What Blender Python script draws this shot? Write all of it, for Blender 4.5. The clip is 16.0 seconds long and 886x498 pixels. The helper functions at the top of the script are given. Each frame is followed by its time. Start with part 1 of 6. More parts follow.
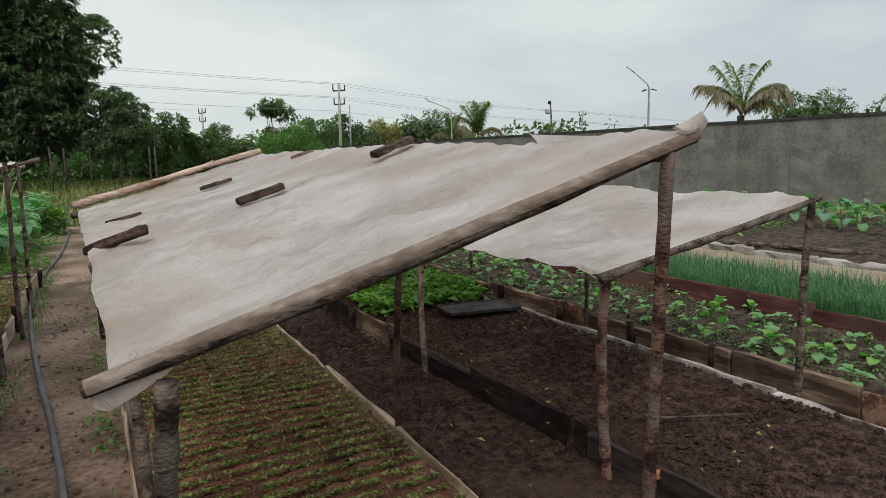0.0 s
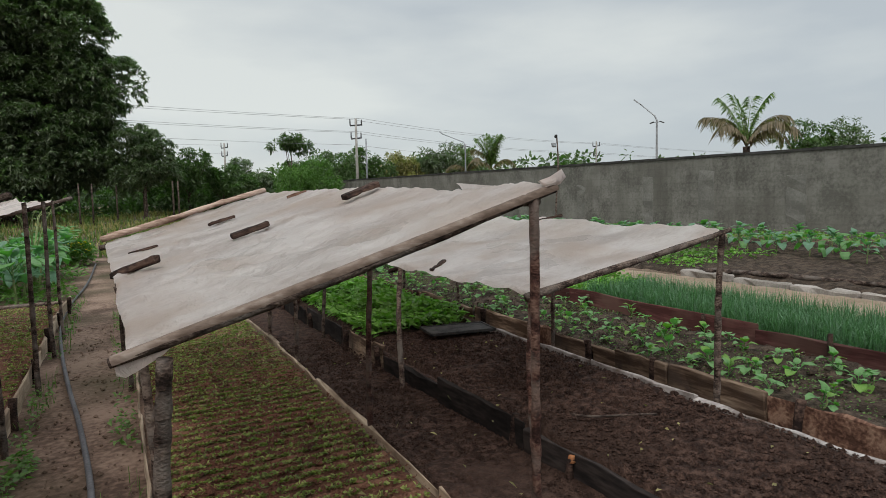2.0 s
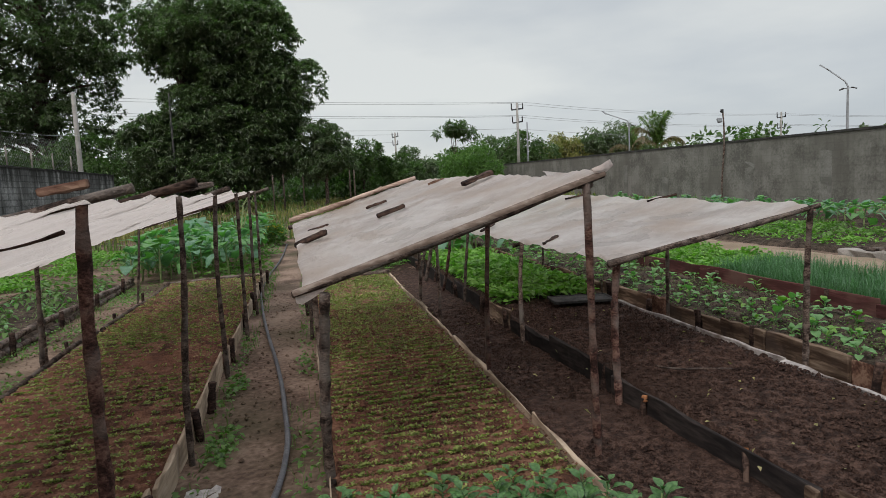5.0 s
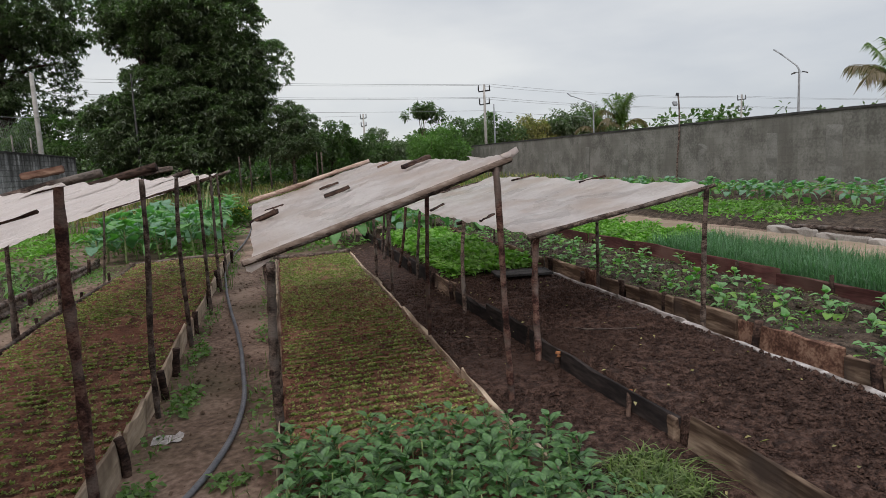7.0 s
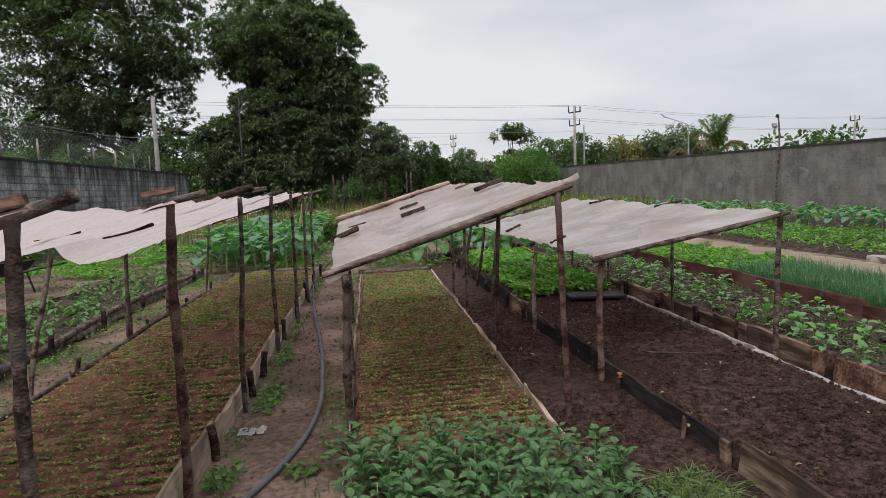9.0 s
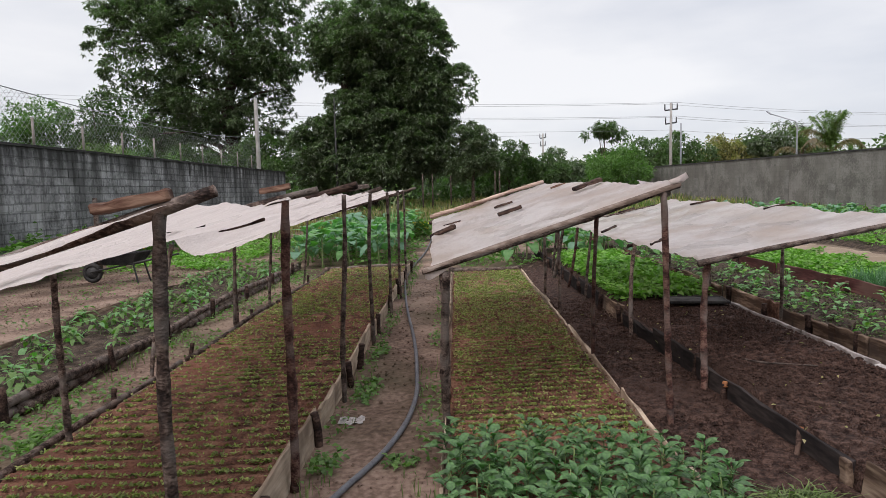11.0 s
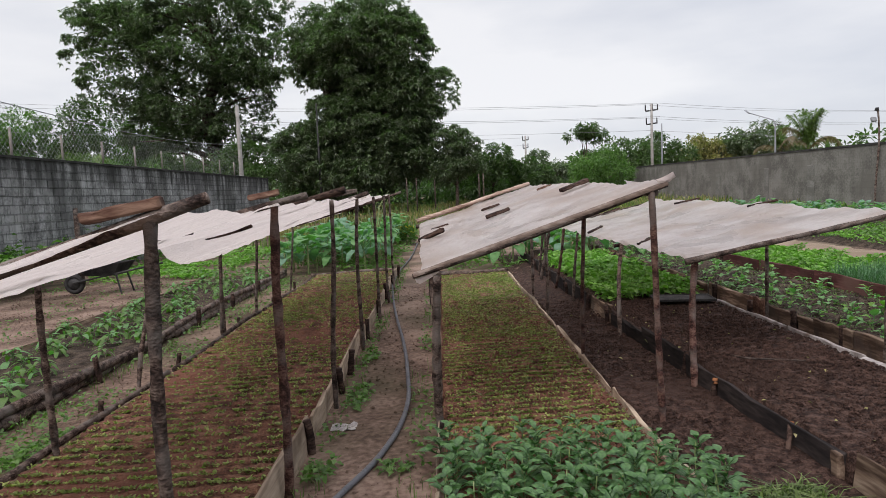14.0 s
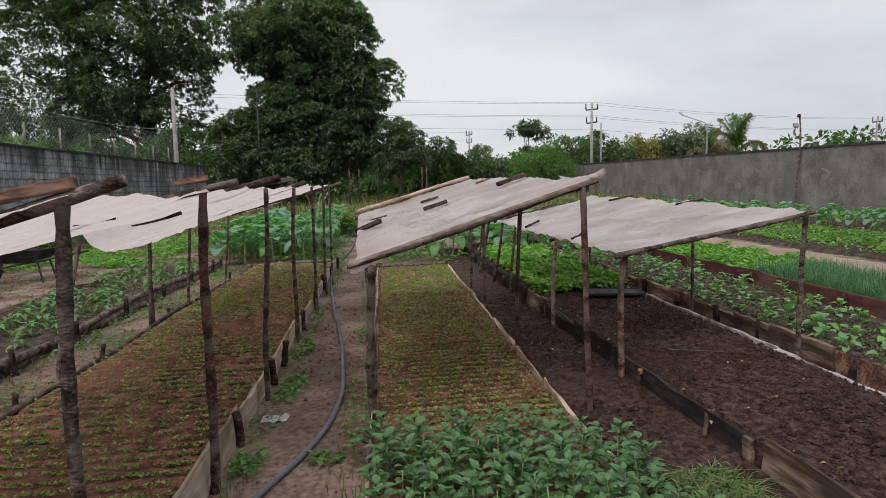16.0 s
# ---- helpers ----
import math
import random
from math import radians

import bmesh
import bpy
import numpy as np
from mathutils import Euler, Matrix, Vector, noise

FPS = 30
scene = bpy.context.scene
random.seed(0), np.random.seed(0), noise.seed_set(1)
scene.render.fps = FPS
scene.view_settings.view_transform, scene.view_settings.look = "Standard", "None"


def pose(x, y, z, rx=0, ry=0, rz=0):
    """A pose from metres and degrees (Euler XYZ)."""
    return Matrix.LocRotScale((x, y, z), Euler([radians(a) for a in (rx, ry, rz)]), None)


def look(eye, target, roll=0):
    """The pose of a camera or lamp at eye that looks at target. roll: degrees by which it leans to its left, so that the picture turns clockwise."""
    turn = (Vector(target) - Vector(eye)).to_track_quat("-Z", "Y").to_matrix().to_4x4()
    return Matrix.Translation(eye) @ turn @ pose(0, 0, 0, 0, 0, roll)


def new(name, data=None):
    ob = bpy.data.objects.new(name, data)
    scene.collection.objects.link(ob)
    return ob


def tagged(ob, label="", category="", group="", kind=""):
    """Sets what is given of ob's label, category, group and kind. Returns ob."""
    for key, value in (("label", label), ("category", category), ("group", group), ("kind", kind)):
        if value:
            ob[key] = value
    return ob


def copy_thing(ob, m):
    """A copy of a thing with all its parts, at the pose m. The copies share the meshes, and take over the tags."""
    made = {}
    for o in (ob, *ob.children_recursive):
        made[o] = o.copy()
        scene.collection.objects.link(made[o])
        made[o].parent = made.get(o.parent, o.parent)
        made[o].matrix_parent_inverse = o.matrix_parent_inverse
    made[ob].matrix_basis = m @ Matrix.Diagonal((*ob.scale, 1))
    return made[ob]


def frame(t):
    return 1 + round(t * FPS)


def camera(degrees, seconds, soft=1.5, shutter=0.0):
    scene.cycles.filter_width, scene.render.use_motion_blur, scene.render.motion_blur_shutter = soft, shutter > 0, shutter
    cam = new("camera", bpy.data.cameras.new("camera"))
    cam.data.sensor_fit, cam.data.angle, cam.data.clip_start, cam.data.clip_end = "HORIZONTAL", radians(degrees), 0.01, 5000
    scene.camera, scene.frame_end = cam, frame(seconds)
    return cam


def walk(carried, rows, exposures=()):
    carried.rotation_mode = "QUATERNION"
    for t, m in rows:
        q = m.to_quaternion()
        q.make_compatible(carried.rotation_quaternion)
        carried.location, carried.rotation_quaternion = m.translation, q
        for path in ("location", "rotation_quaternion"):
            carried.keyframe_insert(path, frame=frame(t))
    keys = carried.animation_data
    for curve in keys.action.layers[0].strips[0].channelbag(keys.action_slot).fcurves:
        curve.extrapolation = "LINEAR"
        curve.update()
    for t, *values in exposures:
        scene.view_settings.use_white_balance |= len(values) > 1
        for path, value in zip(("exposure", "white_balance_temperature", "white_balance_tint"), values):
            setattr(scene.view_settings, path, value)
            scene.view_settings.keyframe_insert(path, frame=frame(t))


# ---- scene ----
cam = camera(70.1, 16.0, soft=0.7)
PATH = [
    (0, (0.724, 0.003, 1.453), (1.675, 1.743, 1.191), -0.8),
    (0.5, (0.74, -0.178, 1.485), (1.774, 1.524, 1.295), -0.3),
    (1, (0.789, -0.369, 1.488), (1.668, 1.421, 1.333), -0.6),
    (1.5, (0.809, -0.49, 1.496), (1.706, 1.289, 1.324), -2.0),
    (2, (0.727, -0.701, 1.498), (1.631, 1.076, 1.333), -1.2),
    (2.5, (0.687, -0.909, 1.51), (1.673, 0.821, 1.322), 2.2),
    (3, (0.712, -1.043, 1.525), (1.619, 0.735, 1.398), -0.4),
    (3.5, (0.778, -1.223, 1.508), (1.441, 0.657, 1.348), -1.8),
    (4, (0.776, -1.33, 1.505), (1.263, 0.602, 1.325), -3.0),
    (4.2, (0.755, -1.375, 1.505), (1.196, 0.567, 1.322), -3.4),
    (6.3, (0.851, -2.014, 1.51), (1.251, -0.068, 1.282), -2.4),
    (6.5, (0.867, -2.057, 1.514), (1.271, -0.11, 1.297), -2.5),
    (7, (0.884, -2.162, 1.507), (1.377, -0.242, 1.244), -2.8),
    (7.5, (0.904, -2.344, 1.5), (1.531, -0.462, 1.247), -1.2),
    (8, (0.933, -2.396, 1.519), (1.554, -0.506, 1.318), -0.8),
    (8.5, (0.99, -2.416, 1.513), (1.394, -0.47, 1.292), -1.9),
    (9, (0.969, -2.434, 1.524), (1.196, -0.456, 1.334), -2.0),
    (9.5, (0.912, -2.444, 1.523), (0.986, -0.456, 1.32), -1.8),
    (10, (0.882, -2.445, 1.527), (0.821, -0.456, 1.325), -1.5),
    (10.2, (0.888, -2.443, 1.529), (0.844, -0.452, 1.347), -1.8),
    (12.3, (0.853, -2.455, 1.516), (0.805, -0.465, 1.325), -1.0),
    (12.5, (0.845, -2.444, 1.519), (0.821, -0.453, 1.329), -0.8),
    (13, (0.838, -2.449, 1.507), (0.806, -0.46, 1.295), -1.3),
    (13.5, (0.833, -2.461, 1.513), (0.76, -0.472, 1.318), -1.2),
    (14, (0.853, -2.441, 1.523), (0.858, -0.448, 1.348), -2.5),
    (14.5, (0.876, -2.452, 1.525), (0.962, -0.46, 1.359), -2.0),
    (15, (0.905, -2.456, 1.523), (1.117, -0.475, 1.345), -2.3),
    (15.5, (0.917, -2.46, 1.519), (1.148, -0.481, 1.345), -1.9),
    (16, (0.898, -2.453, 1.51), (1.083, -0.471, 1.308), -1.1),
]
EXPOSURES = [(0.0, 0.08, 6500, 10), (1.5, 0.0, 6500, 11), (3.5, -0.08, 6500, 12), (6.5, 0.02, 6480, 16), (8.0, 0.05, 6450, 18), (9.0, 0.1, 6450, 19), (10.0, 0.25, 6450, 20), (12.5, 0.3, 6450, 20), (14.0, 0.25, 6450, 20), (15.0, 0.08, 6450, 19), (16.0, 0.1, 6450, 19)]
walk(cam, [(t, look(eye, target, roll)) for t, eye, target, roll in PATH], EXPOSURES)

# ---------------------------------------------------------------- light
SUN_EL, SUN_AZ = radians(48), radians(-150)
world = bpy.data.worlds.new("overcast_sky")
scene.world = world
world.use_nodes = True
wn, wl = world.node_tree.nodes, world.node_tree.links
wn.clear()
w_out, w_bg = wn.new("ShaderNodeOutputWorld"), wn.new("ShaderNodeBackground")
w_sky = wn.new("ShaderNodeTexSky")
w_sky.sky_type, w_sky.sun_disc = "NISHITA", False
w_sky.sun_elevation, w_sky.sun_rotation = SUN_EL, SUN_AZ
w_tc, w_map, w_noise, w_ramp, w_mix = (wn.new("ShaderNode" + k) for k in ("TexCoord", "Mapping", "TexNoise", "ValToRGB", "MixRGB"))
w_map.inputs["Scale"].default_value = (1.0, 1.0, 3.5)
w_map.inputs["Rotation"].default_value = (0.1, 0.35, 0.5)
w_noise.inputs["Scale"].default_value, w_noise.inputs["Detail"].default_value = 1.6, 7
w_noise.inputs["Roughness"].default_value = 0.5
w_ramp.color_ramp.elements[0].position, w_ramp.color_ramp.elements[1].position = 0.36, 0.64
w_ramp.color_ramp.elements[0].color = (5.2, 5.75, 6.0, 1)
w_ramp.color_ramp.elements[1].color = (7.6, 8.0, 7.65, 1)
w_mix.inputs[0].default_value = 0.9
wl.new(w_tc.outputs["Generated"], w_map.inputs[0])
wl.new(w_map.outputs[0], w_noise.inputs["Vector"])
w_sx, w_add = wn.new("ShaderNodeSeparateXYZ"), wn.new("ShaderNodeMath")
w_add.operation = "MULTIPLY_ADD"
wl.new(w_tc.outputs["Generated"], w_sx.inputs[0])
wl.new(w_sx.outputs["X"], w_add.inputs[0])
w_add.inputs[1].default_value = -0.16
wl.new(w_noise.outputs["Fac"], w_add.inputs[2])
wl.new(w_add.outputs[0], w_ramp.inputs[0])
wl.new(w_sky.outputs[0], w_mix.inputs[1])
wl.new(w_ramp.outputs[0], w_mix.inputs[2])
w_sep, w_grad, w_mul = (wn.new("ShaderNode" + k) for k in ("SeparateXYZ", "MapRange", "VectorMath"))
w_grad.interpolation_type = "SMOOTHSTEP"
w_grad.inputs["From Min"].default_value, w_grad.inputs["From Max"].default_value = 0.25, 1.0
w_grad.inputs["To Min"].default_value, w_grad.inputs["To Max"].default_value = 1.0, 2.4
w_mul.operation = "SCALE"
wl.new(w_tc.outputs["Generated"], w_sep.inputs[0])
wl.new(w_sep.outputs["Z"], w_grad.inputs["Value"])
wl.new(w_mix.outputs[0], w_mul.inputs[0])
wl.new(w_grad.outputs[0], w_mul.inputs["Scale"])
wl.new(w_mul.outputs[0], w_bg.inputs[0])
w_bg.inputs[1].default_value = 0.1
wl.new(w_bg.outputs[0], w_out.inputs[0])
sun_data = bpy.data.lights.new("sun", "SUN")
sun_data.energy, sun_data.angle, sun_data.color = 1.5, radians(25), (1.0, 0.96, 0.9)
sun = new("sun", sun_data)
sun.matrix_world = look((0, 0, 30), Vector((0, 0, 30)) - Vector((math.sin(SUN_AZ) * math.cos(SUN_EL), math.cos(SUN_AZ) * math.cos(SUN_EL), math.sin(SUN_EL))))

# ---------------------------------------------------------------- materials


def mat(name, colours, scale=6.0, rough=0.85, bump=0.3, fine=60.0, stretch=(1, 1, 1), vary=0.12, metal=0.0, island=False, stain=None, stain_scale=1.5, spec=0.12, dist=0.02):
    """A material of two noises over a ramp of colours, with relief and a change from piece to piece."""
    m = bpy.data.materials.new(name)
    m.use_nodes = True
    n, l = m.node_tree.nodes, m.node_tree.links
    b = n["Principled BSDF"]
    tc, mp = n.new("ShaderNodeTexCoord"), n.new("ShaderNodeMapping")
    mp.inputs["Scale"].default_value = stretch
    l.new(tc.outputs["Object"], mp.inputs[0])
    big, small, ramp = n.new("ShaderNodeTexNoise"), n.new("ShaderNodeTexNoise"), n.new("ShaderNodeValToRGB")
    big.inputs["Scale"].default_value, big.inputs["Detail"].default_value = scale, 5
    small.inputs["Scale"].default_value, small.inputs["Detail"].default_value = fine, 4
    l.new(mp.outputs[0], big.inputs["Vector"])
    l.new(mp.outputs[0], small.inputs["Vector"])
    mixf = n.new("ShaderNodeMath")
    mixf.operation = "MULTIPLY_ADD"
    l.new(small.outputs["Fac"], mixf.inputs[0])
    mixf.inputs[1].default_value = 0.55
    half = n.new("ShaderNodeMath")
    half.operation = "MULTIPLY_ADD"
    l.new(big.outputs["Fac"], half.inputs[0])
    half.inputs[1].default_value, half.inputs[2].default_value = 0.9, -0.22
    l.new(half.outputs[0], mixf.inputs[2])
    l.new(mixf.outputs[0], ramp.inputs[0])
    e = ramp.color_ramp.elements
    while len(e) < len(colours):
        e.new(0.5)
    for i, c in enumerate(colours):
        e[i].position = 0.37 + 0.26 * i / max(1, len(colours) - 1)
        e[i].color = (*c, 1)
    col = ramp.outputs[0]
    if stain:
        sn, sr, sm = n.new("ShaderNodeTexNoise"), n.new("ShaderNodeValToRGB"), n.new("ShaderNodeMixRGB")
        sn.inputs["Scale"].default_value, sn.inputs["Detail"].default_value = stain_scale, 6
        sr.color_ramp.elements[0].position, sr.color_ramp.elements[1].position = 0.48, 0.68
        l.new(tc.outputs["Object"], sn.inputs["Vector"])
        l.new(sn.outputs["Fac"], sr.inputs[0])
        l.new(sr.outputs[0], sm.inputs[0])
        l.new(col, sm.inputs[1])
        sm.inputs[2].default_value = (*stain, 1)
        col = sm.outputs[0]
    hsv, mr = n.new("ShaderNodeHueSaturation"), n.new("ShaderNodeMapRange")
    rnd = n.new("ShaderNodeNewGeometry").outputs["Random Per Island"] if island else n.new("ShaderNodeObjectInfo").outputs["Random"]
    mr.inputs["To Min"].default_value, mr.inputs["To Max"].default_value = 1 - vary * 1.6, 1 + vary * 1.6
    l.new(rnd, mr.inputs["Value"])
    l.new(mr.outputs[0], hsv.inputs["Value"])
    l.new(col, hsv.inputs["Color"])
    l.new(hsv.outputs[0], b.inputs["Base Color"])
    b.inputs["Roughness"].default_value, b.inputs["Metallic"].default_value = rough, metal
    b.inputs["Specular IOR Level"].default_value = spec
    if bump:
        bp = n.new("ShaderNodeBump")
        bp.inputs["Strength"].default_value, bp.inputs["Distance"].default_value = bump, dist
        l.new(mixf.outputs[0], bp.inputs["Height"])
        l.new(bp.outputs[0], b.inputs["Normal"])
    return m


def leafy(name, a, b_, vary=0.35, rough=0.5, through_light=0.3, spec=0.35):
    """A leaf that lets some light through, each leaf its own green."""
    m = mat(name, (a, b_), scale=9, fine=70, rough=rough, bump=0.25, vary=vary, island=True, spec=spec, dist=0.006)
    n, l = m.node_tree.nodes, m.node_tree.links
    p, out = n["Principled BSDF"], n["Material Output"]
    tr, mx = n.new("ShaderNodeBsdfTranslucent"), n.new("ShaderNodeMixShader")
    tr.inputs[0].default_value = (a[0] * 1.7, b_[1] * 1.8, a[2] * 0.8, 1)
    mx.inputs[0].default_value = through_light
    l.new(p.outputs[0], mx.inputs[1])
    l.new(tr.outputs[0], mx.inputs[2])
    l.new(mx.outputs[0], out.inputs[0])
    return m


M_GROUND = mat("trodden_earth", ((0.072, 0.046, 0.034), (0.15, 0.1, 0.075), (0.235, 0.165, 0.128)), scale=1.3, fine=24, bump=0.5, vary=0, stain=(0.062, 0.052, 0.03), stain_scale=0.55)
M_SAND = mat("sandy_path", ((0.19, 0.142, 0.10), (0.285, 0.22, 0.162)), scale=1.5, fine=30, bump=0.4, vary=0)
M_SOIL_DARK = mat("damp_dark_soil", ((0.02, 0.011, 0.0085), (0.045, 0.0252, 0.019), (0.086, 0.051, 0.039)), scale=22, fine=90, bump=1.0, vary=0, dist=0.03, stain=(0.046, 0.0268, 0.0204), stain_scale=0.8)
M_SOIL_BROWN = mat("brown_bed_soil", ((0.057, 0.027, 0.018), (0.128, 0.060, 0.038), (0.205, 0.108, 0.069)), scale=9, fine=60, bump=0.9, vary=0, dist=0.04, stain=(0.15, 0.064, 0.042), stain_scale=0.9)
M_SOIL_MID = mat("bed_soil", ((0.022, 0.0155, 0.011), (0.048, 0.034, 0.025), (0.085, 0.062, 0.046)), scale=9, fine=60, bump=0.9, vary=0, dist=0.04)
M_BARK = mat("stick_bark", ((0.02, 0.014, 0.012), (0.07, 0.047, 0.038), (0.17, 0.128, 0.105)), scale=13, fine=75, stretch=(1, 1, 1.5), bump=0.9, vary=0.22, stain=(0.15, 0.127, 0.112), stain_scale=7.5)
M_BARK_RED = mat("reddish_bark", ((0.026, 0.013, 0.011), (0.08, 0.038, 0.03), (0.15, 0.088, 0.068)), scale=13, fine=80, stretch=(1, 1, 1.4), bump=0.8, vary=0.15, stain=(0.15, 0.12, 0.105), stain_scale=6)
M_WOOD_OLD = mat("weathered_board", ((0.075, 0.047, 0.032), (0.20, 0.138, 0.098), (0.34, 0.255, 0.185)), scale=7, fine=40, stretch=(1, 0.12, 1), bump=0.5, vary=0.25, stain=(0.07, 0.05, 0.04), stain_scale=4)
M_WOOD_PALE = mat("pale_board", ((0.26, 0.195, 0.14), (0.40, 0.315, 0.235), (0.50, 0.41, 0.315)), scale=6, fine=40, stretch=(1, 0.1, 1), bump=0.4, vary=0.15, stain=(0.15, 0.11, 0.08), stain_scale=3)
M_WOOD_BLACK = mat("blackened_board", ((0.012, 0.010, 0.010), (0.024, 0.019, 0.018), (0.045, 0.036, 0.032)), scale=4, fine=40, stretch=(1, 0.2, 1), bump=0.4, vary=0.15)
M_WOOD_RED = mat("red_painted_board", ((0.055, 0.021, 0.019), (0.092, 0.036, 0.033), (0.14, 0.07, 0.06)), scale=5, fine=40, stretch=(1, 0.12, 1), bump=0.3, vary=0.15, stain=(0.10, 0.055, 0.045), stain_scale=2.5)
M_WOOD_ORANGE = mat("fresh_cut_wood", ((0.22, 0.085, 0.035), (0.33, 0.155, 0.075)), scale=9, fine=70, bump=0.3)
M_WOOD_BROWN = mat("brown_timber", ((0.06, 0.03, 0.021), (0.125, 0.066, 0.046), (0.22, 0.135, 0.095)), scale=9, fine=50, stretch=(0.25, 1, 1), bump=0.7, vary=0.15)
M_OFFCUT = mat("dark_wet_wood", ((0.014, 0.009, 0.008), (0.04, 0.024, 0.019), (0.095, 0.06, 0.046)), scale=14, fine=80, stretch=(0.3, 1, 1), bump=0.7, vary=0.2)
M_PEELED = mat("peeled_pole", ((0.16, 0.10, 0.075), (0.30, 0.21, 0.165), (0.42, 0.32, 0.26)), scale=8, fine=60, stretch=(0.2, 1, 1), bump=0.4, vary=0.12)
M_CONCRETE = mat("pale_concrete", ((0.20, 0.18, 0.16), (0.31, 0.28, 0.255)), scale=4, fine=50, bump=0.4, vary=0.12)
M_POLE = mat("concrete_pole", ((0.25, 0.24, 0.22), (0.36, 0.345, 0.32)), scale=3, fine=30, bump=0.2, vary=0.1)
M_NET = mat("pale_net_cord", ((0.30, 0.31, 0.30), (0.42, 0.43, 0.42)), scale=3, fine=30, bump=0.0)
M_METAL = mat("grey_metal", ((0.22, 0.23, 0.24), (0.33, 0.34, 0.35)), scale=3, fine=30, bump=0.05, rough=0.5, metal=0.3)
M_DARK_METAL = mat("dark_metal", ((0.03, 0.03, 0.032), (0.07, 0.068, 0.066)), scale=6, fine=60, bump=0.1, rough=0.6, metal=0.3)
M_RUBBER = mat("black_rubber", ((0.022, 0.021, 0.021), (0.055, 0.052, 0.05)), scale=8, fine=60, rough=0.8)
M_HOSE = mat("dusty_hose", ((0.075, 0.075, 0.085), (0.13, 0.13, 0.14)), scale=4, fine=50, rough=0.55, bump=0.1)
M_STRIP = mat("pale_plastic_strip", ((0.22, 0.195, 0.185), (0.42, 0.39, 0.375)), scale=7, fine=40, rough=0.6, bump=0.3, vary=0.1, stain=(0.10, 0.07, 0.055), stain_scale=4)
M_PLASTIC = mat("crumpled_plastic", ((0.25, 0.23, 0.22), (0.40, 0.37, 0.35)), scale=20, fine=60, rough=0.4, bump=0.5)

# leaves
L_MANGO = leafy("mango_leaf", (0.066, 0.087, 0.053), (0.130, 0.149, 0.09), vary=0.42, rough=0.4, through_light=0.3, spec=0.5)
L_FAR = leafy("far_leaf", (0.046, 0.078, 0.030), (0.088, 0.125, 0.048), vary=0.35)
L_BRIGHT = leafy("bright_leaf", (0.06, 0.12, 0.028), (0.105, 0.18, 0.045), vary=0.3)
L_COLLARD = leafy("collard_leaf", (0.07, 0.165, 0.055), (0.14, 0.27, 0.105), vary=0.22, rough=0.55)
L_COLLARD_BLUE = leafy("blue_green_leaf", (0.075, 0.16, 0.10), (0.14, 0.25, 0.165), vary=0.2, rough=0.5)
L_PEPPER = leafy("pointed_leaf", (0.020, 0.062, 0.014), (0.066, 0.145, 0.038), vary=0.6, rough=0.42, through_light=0.12, spec=0.45)
L_LIME = leafy("lime_leaf", (0.09, 0.19, 0.03), (0.15, 0.28, 0.055), vary=0.28)
L_CHIVE = leafy("chive_blade", (0.052, 0.115, 0.062), (0.09, 0.175, 0.092), vary=0.35)
L_SEED = leafy("seedling_leaf", (0.13, 0.16, 0.040), (0.225, 0.245, 0.075), vary=0.4)
L_GRASS = leafy("grass_blade", (0.065, 0.10, 0.028), (0.125, 0.165, 0.05), vary=0.4)
L_DRY = leafy("dry_grass", (0.17, 0.15, 0.06), (0.26, 0.22, 0.10), vary=0.35)
L_PALM = leafy("palm_leaflet", (0.075, 0.13, 0.035), (0.14, 0.19, 0.055), vary=0.35)
L_PALM_DRY = leafy("dry_palm_leaflet", (0.12, 0.085, 0.055), (0.19, 0.15, 0.10), vary=0.3)
L_STEM = mat("green_stem", ((0.14, 0.2, 0.07), (0.24, 0.27, 0.14)), scale=9, fine=60, bump=0.2)
L_YELLOW = leafy("yellow_flower", (0.45, 0.30, 0.02), (0.6, 0.42, 0.04), vary=0.2)


